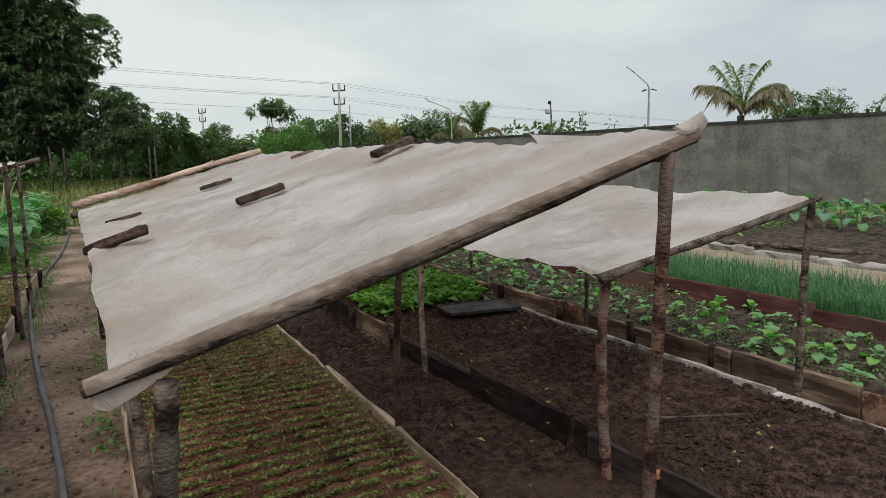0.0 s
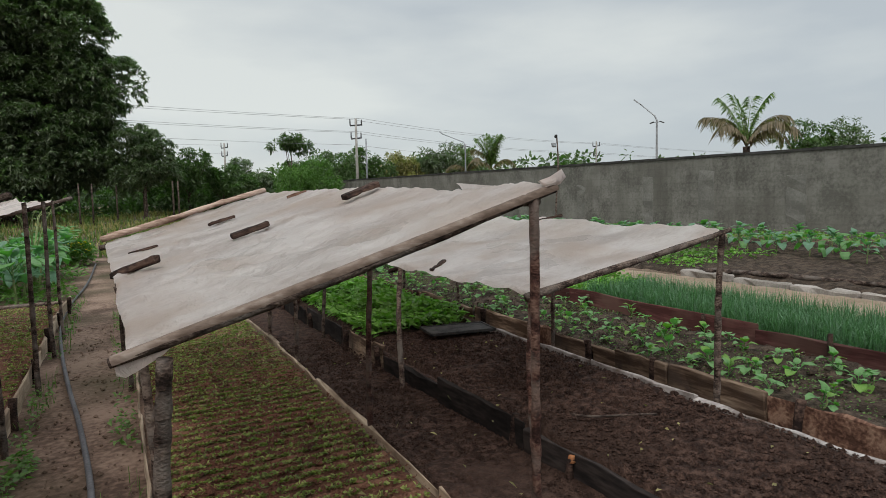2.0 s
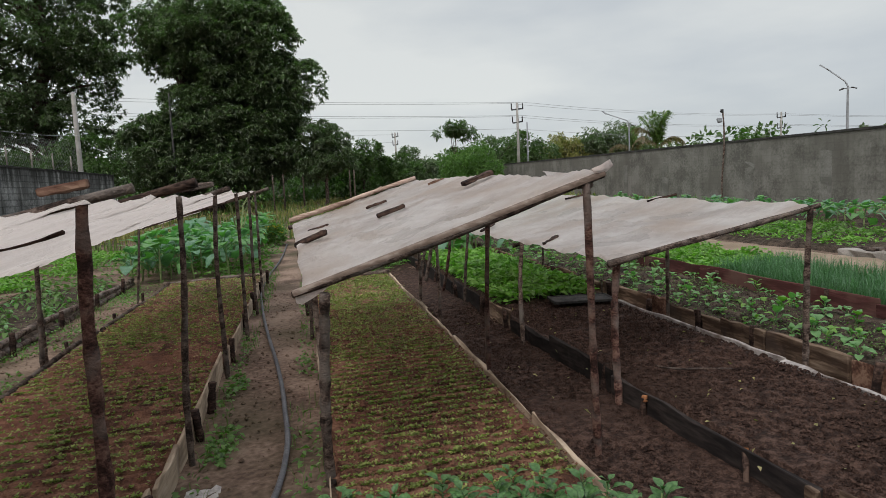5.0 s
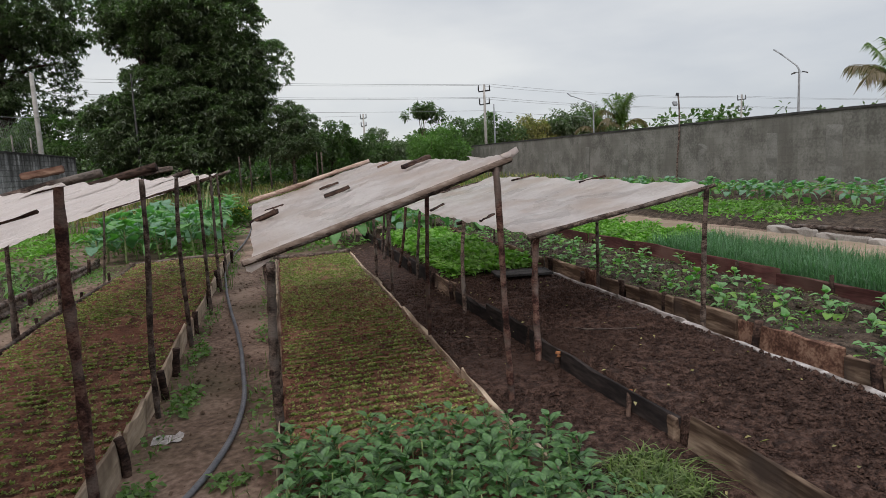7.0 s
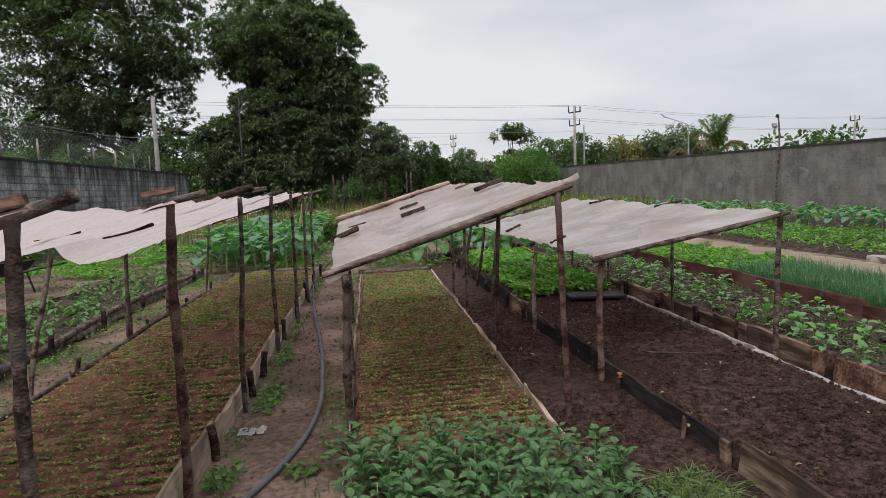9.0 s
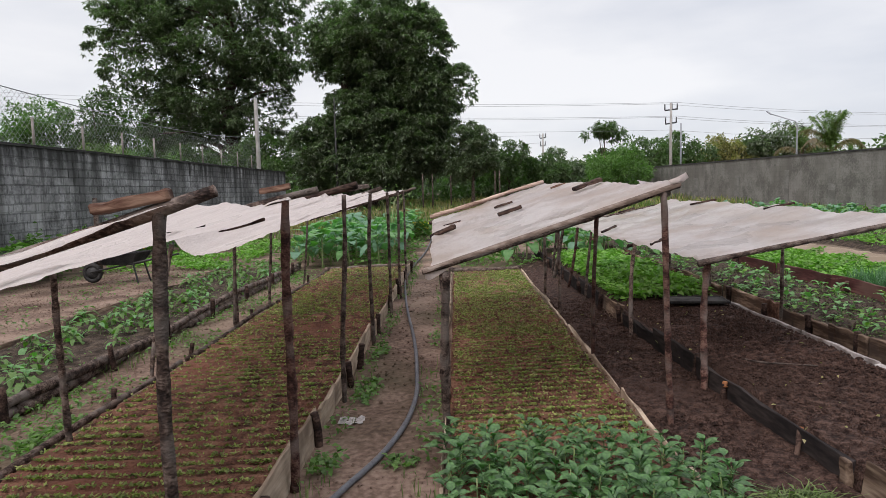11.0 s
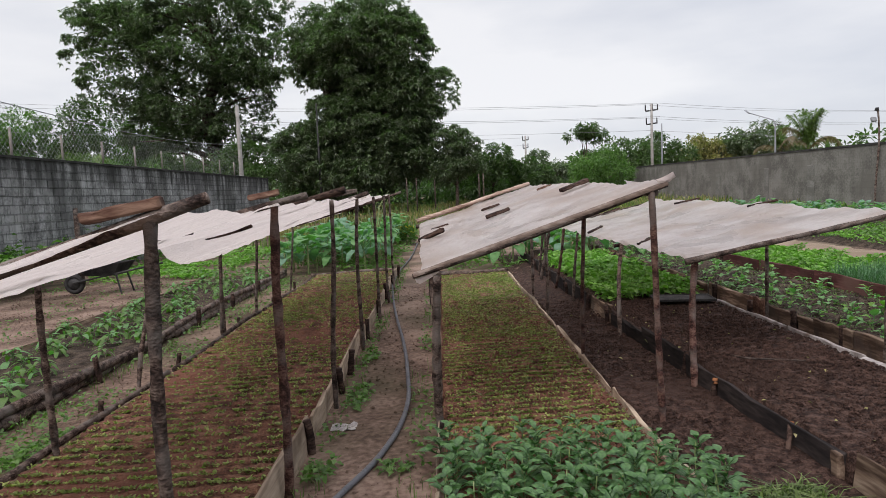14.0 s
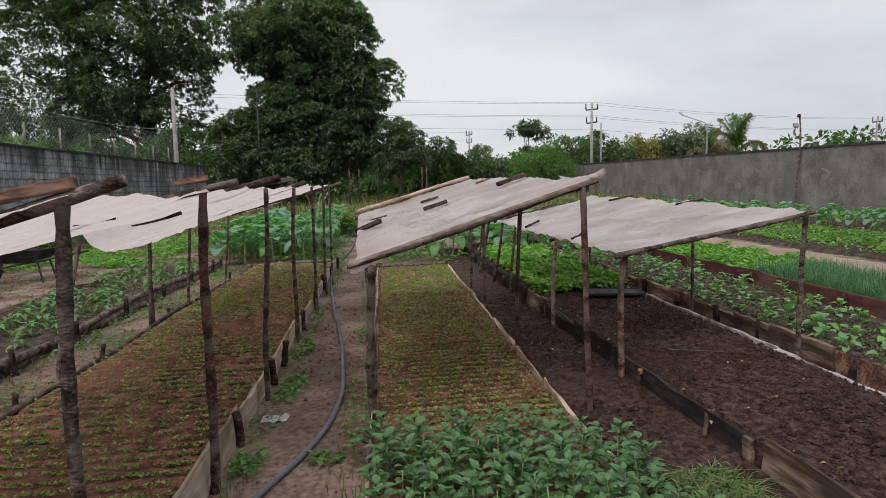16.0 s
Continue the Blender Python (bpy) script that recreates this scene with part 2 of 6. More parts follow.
def sheet_material():
    """Thin cloudy greenhouse film: pale, dusty, letting light through."""
    m = mat("dusty_film", ((0.49, 0.43, 0.405), (0.62, 0.555, 0.53), (0.72, 0.665, 0.64)), scale=2.0, fine=20, rough=0.38, bump=0.3, vary=0.03, stain=(0.50, 0.40, 0.345), stain_scale=1.9, spec=0.45, stretch=(1.0, 2.2, 1.0), dist=0.03)
    n, l = m.node_tree.nodes, m.node_tree.links
    p, out = n["Principled BSDF"], n["Material Output"]
    tr, mx = n.new("ShaderNodeBsdfTranslucent"), n.new("ShaderNodeMixShader")
    tr.inputs[0].default_value = (0.72, 0.645, 0.615, 1)
    mx.inputs[0].default_value = 0.52
    tc = next(k for k in n if k.type == "TEX_COORD")
    cr, cr2, bp2, gl, glr = n.new("ShaderNodeTexNoise"), n.new("ShaderNodeTexVoronoi"), n.new("ShaderNodeBump"), n.new("ShaderNodeTexNoise"), n.new("ShaderNodeMapRange")
    cr.inputs["Scale"].default_value, cr.inputs["Detail"].default_value, cr.inputs["Distortion"].default_value = 8.0, 10, 2.4
    cr2.inputs["Scale"].default_value, cr2.feature = 7.0, "DISTANCE_TO_EDGE"
    add = n.new("ShaderNodeMath")
    add.operation = "MULTIPLY_ADD"
    l.new(tc.outputs["Object"], cr.inputs["Vector"])
    wv = n.new("ShaderNodeMixRGB")
    wv.inputs[0].default_value = 0.35
    l.new(tc.outputs["Object"], wv.inputs[1])
    l.new(cr.outputs["Color"], wv.inputs[2])
    l.new(wv.outputs[0], cr2.inputs["Vector"])
    l.new(cr2.outputs["Distance"], add.inputs[0])
    add.inputs[1].default_value = 0.9
    l.new(cr.outputs["Fac"], add.inputs[2])
    bp2.inputs["Strength"].default_value, bp2.inputs["Distance"].default_value = 0.6, 0.018
    l.new(add.outputs[0], bp2.inputs["Height"])
    old = next(k for k in n if k.type == "BUMP" and k != bp2)
    l.new(old.outputs[0], bp2.inputs["Normal"])
    l.new(bp2.outputs[0], p.inputs["Normal"])
    l.new(bp2.outputs[0], tr.inputs["Normal"])
    gl.inputs["Scale"].default_value, gl.inputs["Detail"].default_value = 1.4, 4
    l.new(tc.outputs["Object"], gl.inputs["Vector"])
    glr.inputs["From Min"].default_value, glr.inputs["From Max"].default_value = 0.45, 0.65
    glr.inputs["To Min"].default_value, glr.inputs["To Max"].default_value = 0.55, 0.2
    l.new(gl.outputs["Fac"], glr.inputs["Value"])
    l.new(glr.outputs[0], p.inputs["Roughness"])
    l.new(p.outputs[0], mx.inputs[1])
    l.new(tr.outputs[0], mx.inputs[2])
    l.new(mx.outputs[0], out.inputs[0])
    return m


M_SHEET = sheet_material()
M_ROLL = mat("dirty_rolled_film", ((0.10, 0.07, 0.054), (0.16, 0.117, 0.094), (0.25, 0.20, 0.17)), scale=5, fine=60, rough=0.6, bump=0.3, vary=0.03, stretch=(0.35, 1, 1))

# ---------------------------------------------------------------- mesh helpers
rng = np.random.default_rng(7)


def gz(x, y=0.0):
    """Height of the ground: a slight fall to one side and a slow rise far off."""
    far = max(0.0, math.hypot(x, y) - 24.0)
    return 0.02 * max(-9.0, min(17.0, x)) + min(far * 0.022, 1.3)


def raw(name, verts, faces, material, smooth=True):
    me = bpy.data.meshes.new(name)
    me.from_pydata([tuple(v) for v in verts], [], [tuple(f) for f in faces])
    me.materials.append(material)
    if smooth:
        me.polygons.foreach_set("use_smooth", [True] * len(me.polygons))
    me.update()
    return me


def quads(name, v, material, smooth=False):
    """A mesh of loose quads: v has the shape (n, 4, 3)."""
    n = len(v)
    me = bpy.data.meshes.new(name)
    me.vertices.add(n * 4)
    me.vertices.foreach_set("co", np.asarray(v, dtype=np.float32).ravel())
    me.loops.add(n * 4)
    me.loops.foreach_set("vertex_index", np.arange(n * 4, dtype=np.int32))
    me.polygons.add(n)
    me.polygons.foreach_set("loop_start", np.arange(0, n * 4, 4, dtype=np.int32))
    me.materials.append(material)
    me.update(calc_edges=True)
    return me


def tube_data(points, radii, sides=8, wobble=0.0, seed=0):
    r = np.random.default_rng(seed)
    pts = [Vector(p) for p in points]
    verts, faces = [], []
    for i, p in enumerate(pts):
        d = (pts[min(i + 1, len(pts) - 1)] - pts[max(i - 1, 0)]).normalized()
        side = d.cross(Vector((0.31, 0.87, 0.38))).normalized()
        up = side.cross(d)
        rad = radii[i] if hasattr(radii, "__len__") else radii
        for k in range(sides):
            a = 2 * math.pi * k / sides
            rr = rad * (1 + wobble * (r.random() - 0.5))
            verts.append(p + (side * math.cos(a) + up * math.sin(a)) * rr)
    for i in range(len(pts) - 1):
        for k in range(sides):
            k2 = (k + 1) % sides
            faces.append((i * sides + k, i * sides + k2, (i + 1) * sides + k2, (i + 1) * sides + k))
    faces.append(tuple(range(sides))[::-1])
    faces.append(tuple((len(pts) - 1) * sides + k for k in range(sides)))
    return verts, faces


def stick_mesh(name, p0, p1, r0, r1, material, seed=0, bend=0.02, seg=9, sides=9):
    """A rough natural pole with knots and a little bend."""
    r = np.random.default_rng(seed)
    p0, p1 = Vector(p0), Vector(p1)
    off1, off2 = Vector(r.normal(0, bend, 3)), Vector(r.normal(0, bend * 0.5, 3))
    pts, rad = [], []
    for i in range(seg + 1):
        f = i / seg
        pts.append(p0.lerp(p1, f) + off1 * math.sin(math.pi * f) + off2 * math.sin(2 * math.pi * f))
        rad.append((r0 + (r1 - r0) * f) * (1 + r.uniform(-0.11, 0.16)))
    v, f = tube_data(pts, rad, sides, 0.22, seed)
    return raw(name, v, f, material)


def board_mesh(name, size, material, seed=0, rough=0.006):
    """A sawn board with worn, uneven edges; size along x, y, z; its origin in the middle of its foot."""
    r = np.random.default_rng(seed)
    bm = bmesh.new()
    bmesh.ops.create_cube(bm, size=1.0)
    long_axis = max(range(3), key=lambda i: size[i])
    edges = [e for e in bm.edges if abs((e.verts[0].co - e.verts[1].co)[long_axis]) > 0.5]
    bmesh.ops.subdivide_edges(bm, edges=edges, cuts=5)
    for v in bm.verts:
        v.co = Vector((v.co.x * size[0], v.co.y * size[1], (v.co.z + 0.5) * size[2])) + Vector(r.normal(0, rough, 3))
    bmesh.ops.bevel(bm, geom=[e for e in bm.edges if e.is_manifold and e.calc_face_angle(0) > 0.8], offset=min(size) * 0.18, segments=1, affect="EDGES")
    me = bpy.data.meshes.new(name)
    bm.to_mesh(me)
    bm.free()
    me.materials.append(material)
    return me


def child(name, me, parent, label="", m=None):
    ob = new(name, me)
    ob.parent = parent
    if m is not None:
        ob.matrix_basis = m
    if label:
        tagged(ob, label=label)
    return ob


def empty(name, at, label, category, group="", kind=""):
    e = new(name)
    e.empty_display_size = 0.1
    e.location = at
    return tagged(e, label, category, group, kind)


def thing(name, me, label, category, group="", kind="", at=None, m=None):
    ob = new(name, me)
    if at is not None:
        ob.location = at
    if m is not None:
        ob.matrix_basis = m
    return tagged(ob, label, category, group, kind)


def leaves_at(c, d, length, width, droop=0.3, normal_up=0.5, r=rng):
    """Loose leaf quads (kite-shaped) at places c along ways d."""
    n = len(c)
    d = d / np.maximum(1e-6, np.linalg.norm(d, axis=1, keepdims=True))
    ref = r.normal(0, 1, (n, 3))
    ref[:, 2] += normal_up * 3
    s = np.cross(d, ref)
    s /= np.maximum(1e-6, np.linalg.norm(s, axis=1, keepdims=True))
    L = (length * r.uniform(0.6, 1.3, n))[:, None]
    W = (width * r.uniform(0.6, 1.3, n))[:, None]
    mid = c + d * L * 0.45
    mid[:, 2] += 0.02 * L[:, 0]
    tip = c + d * L
    tip[:, 2] -= droop * L[:, 0]
    return np.stack([c, mid + s * W * 0.5, tip, mid - s * W * 0.5], axis=1)

# ---------------------------------------------------------------- ground


def axis_steps(limit, near, fine, coarse_growth):
    vals, x, step = [0.0], 0.0, fine
    while x < limit:
        if x > near:
            step *= coarse_growth
        x += step
        vals.append(min(x, limit))
    return [-v for v in vals[:0:-1]] + vals


def build_ground():
    xs, ys = axis_steps(1500, 14, 0.35, 1.18), axis_steps(1500, 22, 0.4, 1.18)
    verts = []
    for y in ys:
        for x in xs:
            near = max(0.0, 1 - max(abs(x), abs(y)) / 40)
            lump = 0.03 * near * noise.noise(Vector((x * 0.9, y * 0.9, 0))) + 0.012 * near * noise.noise(Vector((x * 4, y * 4, 3)))
            verts.append((x, y, gz(x, y) + lump - 0.012))
    n = len(xs)
    faces = [(j * n + i, j * n + i + 1, (j + 1) * n + i + 1, (j + 1) * n + i) for j in range(len(ys) - 1) for i in range(n - 1)]
    return thing("ground", raw("ground", verts, faces, M_GROUND), "trodden brown earth of a vegetable garden with sparse weeds", "ground", kind="structure")


build_ground()


def soil_patch(name, x0, x1, y0, y1, height, material, label, step=0.07, lump=0.025, rows=0.0, parent=None, edge=0.06):
    """Loose soil with clods; rows: spacing of shallow drills that run across."""
    nx, ny = max(2, int((x1 - x0) / step)), max(2, int((y1 - y0) / step))
    verts = []
    for j in range(ny + 1):
        for i in range(nx + 1):
            x, y = x0 + (x1 - x0) * i / nx, y0 + (y1 - y0) * j / ny
            h = lump * noise.noise(Vector((x * 6, y * 6, 1))) + lump * 0.9 * noise.noise(Vector((x * 17, y * 17, 4))) + lump * noise.noise(Vector((x * 1.3, y * 1.3, 9))) + lump * 0.55 * noise.noise(Vector((x * 38, y * 38, 6)))
            if rows:
                h += 0.013 * math.cos(2 * math.pi * (y + 0.02 * noise.noise(Vector((x * 2, y, 0)))) / rows)
            rim = min(i, nx - i, j, ny - j)
            z = gz(x, y) + (height + h if rim > 0 else -0.03)
            verts.append((x, y, z))
    n = nx + 1
    faces = [(j * n + i, j * n + i + 1, (j + 1) * n + i + 1, (j + 1) * n + i) for j in range(ny) for i in range(nx)]
    me = raw(name, verts, faces, material)
    if parent:
        return child("soil", me, parent, label)
    return thing(name, me, label, "soil", kind="structure")


# walls -----------------------------------------------------------------


def wall_material(name, cols, stain, course, brick, band, streak):
    m = mat(name, cols, scale=1.2, fine=14, bump=0.5, vary=0.02, stain=stain, stain_scale=0.7, stretch=(1, 1, 1))
    n, l = m.node_tree.nodes, m.node_tree.links
    b = n["Principled BSDF"]
    hs = next(k for k in n if k.type == "HUE_SAT")
    tc = next(k for k in n if k.type == "TEX_COORD")
    # courses of blocks that show through the thin render
    mp, br, mul = n.new("ShaderNodeMapping"), n.new("ShaderNodeTexBrick"), n.new("ShaderNodeMixRGB")
    sep, com = n.new("ShaderNodeSeparateXYZ"), n.new("ShaderNodeCombineXYZ")
    l.new(tc.outputs["Object"], sep.inputs[0])
    l.new(sep.outputs["Y"], com.inputs["X"])
    l.new(sep.outputs["Z"], com.inputs["Y"])
    warp, wmix = n.new("ShaderNodeTexNoise"), n.new("ShaderNodeMixRGB")
    warp.inputs["Scale"].default_value = 2.0
    l.new(tc.outputs["Object"], warp.inputs["Vector"])
    wmix.inputs[0].default_value = 0.06
    l.new(com.outputs[0], wmix.inputs[1])
    l.new(warp.outputs["Color"], wmix.inputs[2])
    l.new(wmix.outputs[0], br.inputs["Vector"])
    br.inputs["Scale"].default_value = 1.0
    br.inputs["Brick Width"].default_value, br.inputs["Row Height"].default_value = brick, course
    br.inputs["Mortar Size"].default_value, br.inputs["Mortar Smooth"].default_value = 0.022, 0.4
    br.inputs["Color1"].default_value = br.inputs["Color2"].default_value = (1, 1, 1, 1)
    br.inputs["Color1"].default_value = (0.78, 0.78, 0.78, 1)
    br.inputs["Mortar"].default_value = (0.5, 0.5, 0.5, 1)
    mul.blend_type, mul.inputs[0].default_value = "MULTIPLY", band
    l.new(hs.outputs[0], mul.inputs[1])
    l.new(br.outputs["Color"], mul.inputs[2])
    # upright streaks of old rain
    smap, sn, sr, sm = n.new("ShaderNodeMapping"), n.new("ShaderNodeTexNoise"), n.new("ShaderNodeValToRGB"), n.new("ShaderNodeMixRGB")
    smap.inputs["Scale"].default_value = (2.2, 2.2, 0.16)
    l.new(tc.outputs["Object"], smap.inputs[0])
    l.new(smap.outputs[0], sn.inputs["Vector"])
    sn.inputs["Scale"].default_value, sn.inputs["Detail"].default_value = 1.3, 6
    sr.color_ramp.elements[0].position, sr.color_ramp.elements[1].position = 0.45, 0.62
    sr.color_ramp.elements[0].color, sr.color_ramp.elements[1].color = (1, 1, 1, 1), (*streak, 1)
    l.new(sn.outputs["Fac"], sr.inputs[0])
    sm.blend_type, sm.inputs[0].default_value = "MULTIPLY", 1.0
    l.new(mul.outputs[0], sm.inputs[1])
    l.new(sr.outputs[0], sm.inputs[2])
    l.new(sm.outputs[0], b.inputs["Base Color"])
    return m


M_WALL_R = wall_material("grey_render", ((0.125, 0.121, 0.108), (0.178, 0.172, 0.155), (0.225, 0.218, 0.198)), (0.15, 0.143, 0.127), 0.21, 0.42, 0.16, (0.86, 0.86, 0.85))
M_WALL_L = wall_material("mossy_block", ((0.17, 0.17, 0.17), (0.28, 0.28, 0.28), (0.38, 0.378, 0.375)), (0.14, 0.14, 0.138), 0.2, 0.42, 0.9, (0.5, 0.5, 0.49))


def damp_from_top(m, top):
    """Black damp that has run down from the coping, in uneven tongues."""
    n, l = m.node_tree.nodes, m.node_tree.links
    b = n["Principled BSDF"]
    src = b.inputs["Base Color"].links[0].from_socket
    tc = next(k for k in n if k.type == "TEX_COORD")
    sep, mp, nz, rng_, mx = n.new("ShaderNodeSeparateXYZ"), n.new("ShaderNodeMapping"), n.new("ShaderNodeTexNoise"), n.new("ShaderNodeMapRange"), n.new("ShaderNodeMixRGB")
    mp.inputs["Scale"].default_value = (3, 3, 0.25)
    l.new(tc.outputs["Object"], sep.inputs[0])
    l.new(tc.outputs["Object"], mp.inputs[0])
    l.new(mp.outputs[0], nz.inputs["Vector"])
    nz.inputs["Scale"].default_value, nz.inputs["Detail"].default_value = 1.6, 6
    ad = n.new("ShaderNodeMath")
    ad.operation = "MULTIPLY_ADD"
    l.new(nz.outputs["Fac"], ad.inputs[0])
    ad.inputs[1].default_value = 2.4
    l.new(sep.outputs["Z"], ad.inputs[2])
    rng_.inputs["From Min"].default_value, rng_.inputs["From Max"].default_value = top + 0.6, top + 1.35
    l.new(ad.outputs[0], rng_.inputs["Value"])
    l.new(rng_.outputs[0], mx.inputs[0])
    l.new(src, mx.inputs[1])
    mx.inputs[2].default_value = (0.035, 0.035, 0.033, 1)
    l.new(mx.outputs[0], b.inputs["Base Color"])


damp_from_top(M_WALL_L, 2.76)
M_WALL_CAP = mat("dark_wall_top", ((0.03, 0.03, 0.028), (0.065, 0.063, 0.06)), scale=2, fine=20, bump=0.4, vary=0.05)
M_PATCH = mat("pale_render_patch", ((0.145, 0.141, 0.128), (0.205, 0.199, 0.182)), scale=2, fine=18, bump=0.4, vary=0.05)


def wall_run(name, p0, p1, z0, z1, thick, material, label, cap_mat, cap_over=0.03, cap_h=0.07):
    """A long upright wall from p0 to p1 whose top goes from z0 to z1, with a rough coping."""
    e = empty(name, (p0[0], p0[1], 0), label, "wall", kind="structure")
    L = math.hypot(p1[0] - p0[0], p1[1] - p0[1])
    e.rotation_euler = (0, 0, math.atan2(p1[1] - p0[1], p1[0] - p0[0]) - math.pi / 2)
    nseg = int(L / 0.8)
    for nm, lo, hi, half, mt in (("wall_face", -0.6, 0.0, thick / 2, material), ("coping", 0.002, cap_h, thick / 2 + cap_over, cap_mat)):
        verts, faces = [], []
        for i in range(nseg + 1):
            y = L * i / nseg
            top = z0 + (z1 - z0) * i / nseg
            j = 0.012 * noise.noise(Vector((y * 0.9, 3, 1)))
            zz = (lo if nm == "wall_face" else top + lo, top + hi + j * (nm == "coping"))
            verts += [(-half, y, zz[0]), (half, y, zz[0]), (half, y, zz[1]), (-half, y, zz[1])]
        for i in range(nseg):
            for k in range(4):
                faces.append((i * 4 + k, i * 4 + (k + 1) % 4, i * 4 + 4 + (k + 1) % 4, i * 4 + 4 + k))
        faces += [(0, 3, 2, 1), tuple(nseg * 4 + k for k in range(4))]
        child(nm, raw(nm, verts, faces, mt, smooth=False), e)
    return e


WALL_R0, WALL_R1 = (16.75, -14.0), (15.0, 45.0)
wall_right = wall_run("wall_east", WALL_R0, WALL_R1, 2.22, 2.78, 0.2, M_WALL_R, "long grey cement-rendered garden wall with faint block courses", M_WALL_CAP)
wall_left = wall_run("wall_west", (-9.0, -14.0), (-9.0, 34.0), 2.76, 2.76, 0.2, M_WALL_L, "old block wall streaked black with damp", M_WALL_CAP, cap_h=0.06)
# courses of blocks that stand a little proud of the old wall's face
bv, bf = [], []
rb = np.random.default_rng(33)
for course in range(14):
    z0_ = -0.12 + course * 0.2
    for k in range(72):
        y0_ = 18.0 + k * 0.42 + (0.21 if course % 2 else 0.0)
        if y0_ + 0.4 > 47.9:
            continue
        d_ = 0.1 + rb.uniform(0.004, 0.013)
        g_ = rb.uniform(0.007, 0.014)
        o_ = len(bv)
        ya_, yb_, za_, zb_ = y0_ + g_, y0_ + 0.42 - g_, z0_ + g_, z0_ + 0.2 - g_
        bv += [(0.0995, ya_ - 0.004, za_ - 0.004), (0.0995, yb_ + 0.004, za_ - 0.004), (0.0995, yb_ + 0.004, zb_ + 0.004), (0.0995, ya_ - 0.004, zb_ + 0.004), (d_, ya_, za_), (d_, yb_, za_), (d_, yb_, zb_), (d_, ya_, zb_)]
        bf += [(o_ + 4, o_ + 5, o_ + 6, o_ + 7), (o_, o_ + 1, o_ + 5, o_ + 4), (o_ + 1, o_ + 2, o_ + 6, o_ + 5), (o_ + 2, o_ + 3, o_ + 7, o_ + 6), (o_ + 3, o_, o_ + 4, o_ + 7)]
tagged(child("block_courses", raw("block_courses", bv, bf, M_WALL_L, smooth=False), wall_left, "damp-stained concrete blocks"), kind="stuff")
# pale upright patches where the wall's columns were rendered over
rw = np.random.default_rng(19)
for yk in (2.5, 6.4, 9.5, 12.2, 14.4, 17.6, 22.6, 25.8, 30.4, 35.5):
    me = board_mesh("render_patch", (0.012, rw.uniform(0.3, 0.55), rw.uniform(1.2, 1.75)), M_PATCH, int(yk * 10), 0.012)
    child("render_patch", me, wall_right, "pale cement patch", pose(-0.102, yk + 14.0, 0.28 + rw.uniform(0, 0.25)))
# closes the garden behind the camera
wall_run("wall_south", (-9.0, -14.1), (16.8, -14.1), 2.5, 2.3, 0.2, M_WALL_R, "plain grey rendered wall closing the garden", M_WALL_CAP)

# ---------------------------------------------------------------- beds


def edge_boards(parent, x, y0, y1, h, thick, material, lengths, seed=0, gap=0.012, base=0.0, jitter=0.012, label="", slant=0.0):
    """A line of boards set on edge along y; slant: how far x moves for each metre of y."""
    r = np.random.default_rng(seed)
    y = y0
    k = 0
    while y < y1 - 0.1:
        L = min(lengths[k % len(lengths)] * r.uniform(0.85, 1.15), y1 - y)
        hh = h * r.uniform(0.85, 1.12)
        mt = material[k % len(material)] if isinstance(material, tuple) else material
        me = board_mesh("board", (thick, L - gap, hh + 0.06), mt, seed * 50 + k)
        yc = y + L / 2
        m = pose(x + slant * (yc - y0) + r.normal(0, jitter * 0.5), yc, gz(x, yc) + base - 0.06 + r.normal(0, 0.006), r.normal(0, 0.6), r.normal(0, 2.5), r.normal(0, 0.5) - math.degrees(slant))
        child("board", me, parent, label, Matrix.Translation(-parent.location) @ m)
        y += L
        k += 1


def stakes(parent, spots, h, r0, material=None, seed=0, lean=4):
    r = np.random.default_rng(seed)
    for k, (x, y) in enumerate(spots):
        hh = h * r.uniform(0.85, 1.15)
        me = stick_mesh("stake", (0, 0, -0.08), (r.normal(0, 0.012), r.normal(0, 0.012), hh), r0 * 1.05, r0 * 0.9, material or M_OFFCUT, seed * 31 + k, 0.004, 5, 7)
        child("stake", me, parent, "", Matrix.Translation(-parent.location) @ pose(x, y, gz(x, y), r.normal(0, lean), r.normal(0, lean), r.uniform(0, 360)))


def seedlings(x0, x1, y0, y1, pitch, base, n_per_row, seed, name_label):
    """Rows of tiny seedlings across a bed, one piece of stuff."""
    r = np.random.default_rng(seed)
    c = []
    for yy in np.arange(y0, y1, pitch):
        n = int(n_per_row * r.uniform(0.5, 1.1))
        x = r.uniform(x0, x1, n * 2)
        keep = np.array([noise.noise(Vector((a * 1.1, yy * 0.8, seed))) + r.uniform(-0.5, 0.5) > -0.34 for a in x])
        x = x[keep]
        c.append(np.stack([x, yy + 0.012 * np.sin(x * 3.1 + yy) + r.normal(0, 0.008, len(x)), base + np.array([gz(a) for a in x])], axis=1))
    c = np.concatenate(c)
    c = np.repeat(c, 4, axis=0)
    a = r.uniform(0, 2 * math.pi, len(c))
    d = np.stack([np.cos(a), np.sin(a), r.uniform(0.15, 0.9, len(c))], axis=1)
    v = leaves_at(c + r.normal(0, 0.004, c.shape), d, 0.027, 0.0145, 0.1, 0.8, r)
    return thing("seedlings", quads("seedlings", v, L_SEED), name_label, "seedling", kind="stuff")


# bed beside the path under the high shelter
bed_one = empty("raised_bed", (1.4, 3.0, gz(1.4)), "long seed bed of brown soil edged with thin pale laths", "raised bed", "garden beds")
bed_one.location.z = 0


def at_bed(e):
    return Matrix.Translation(-e.location)


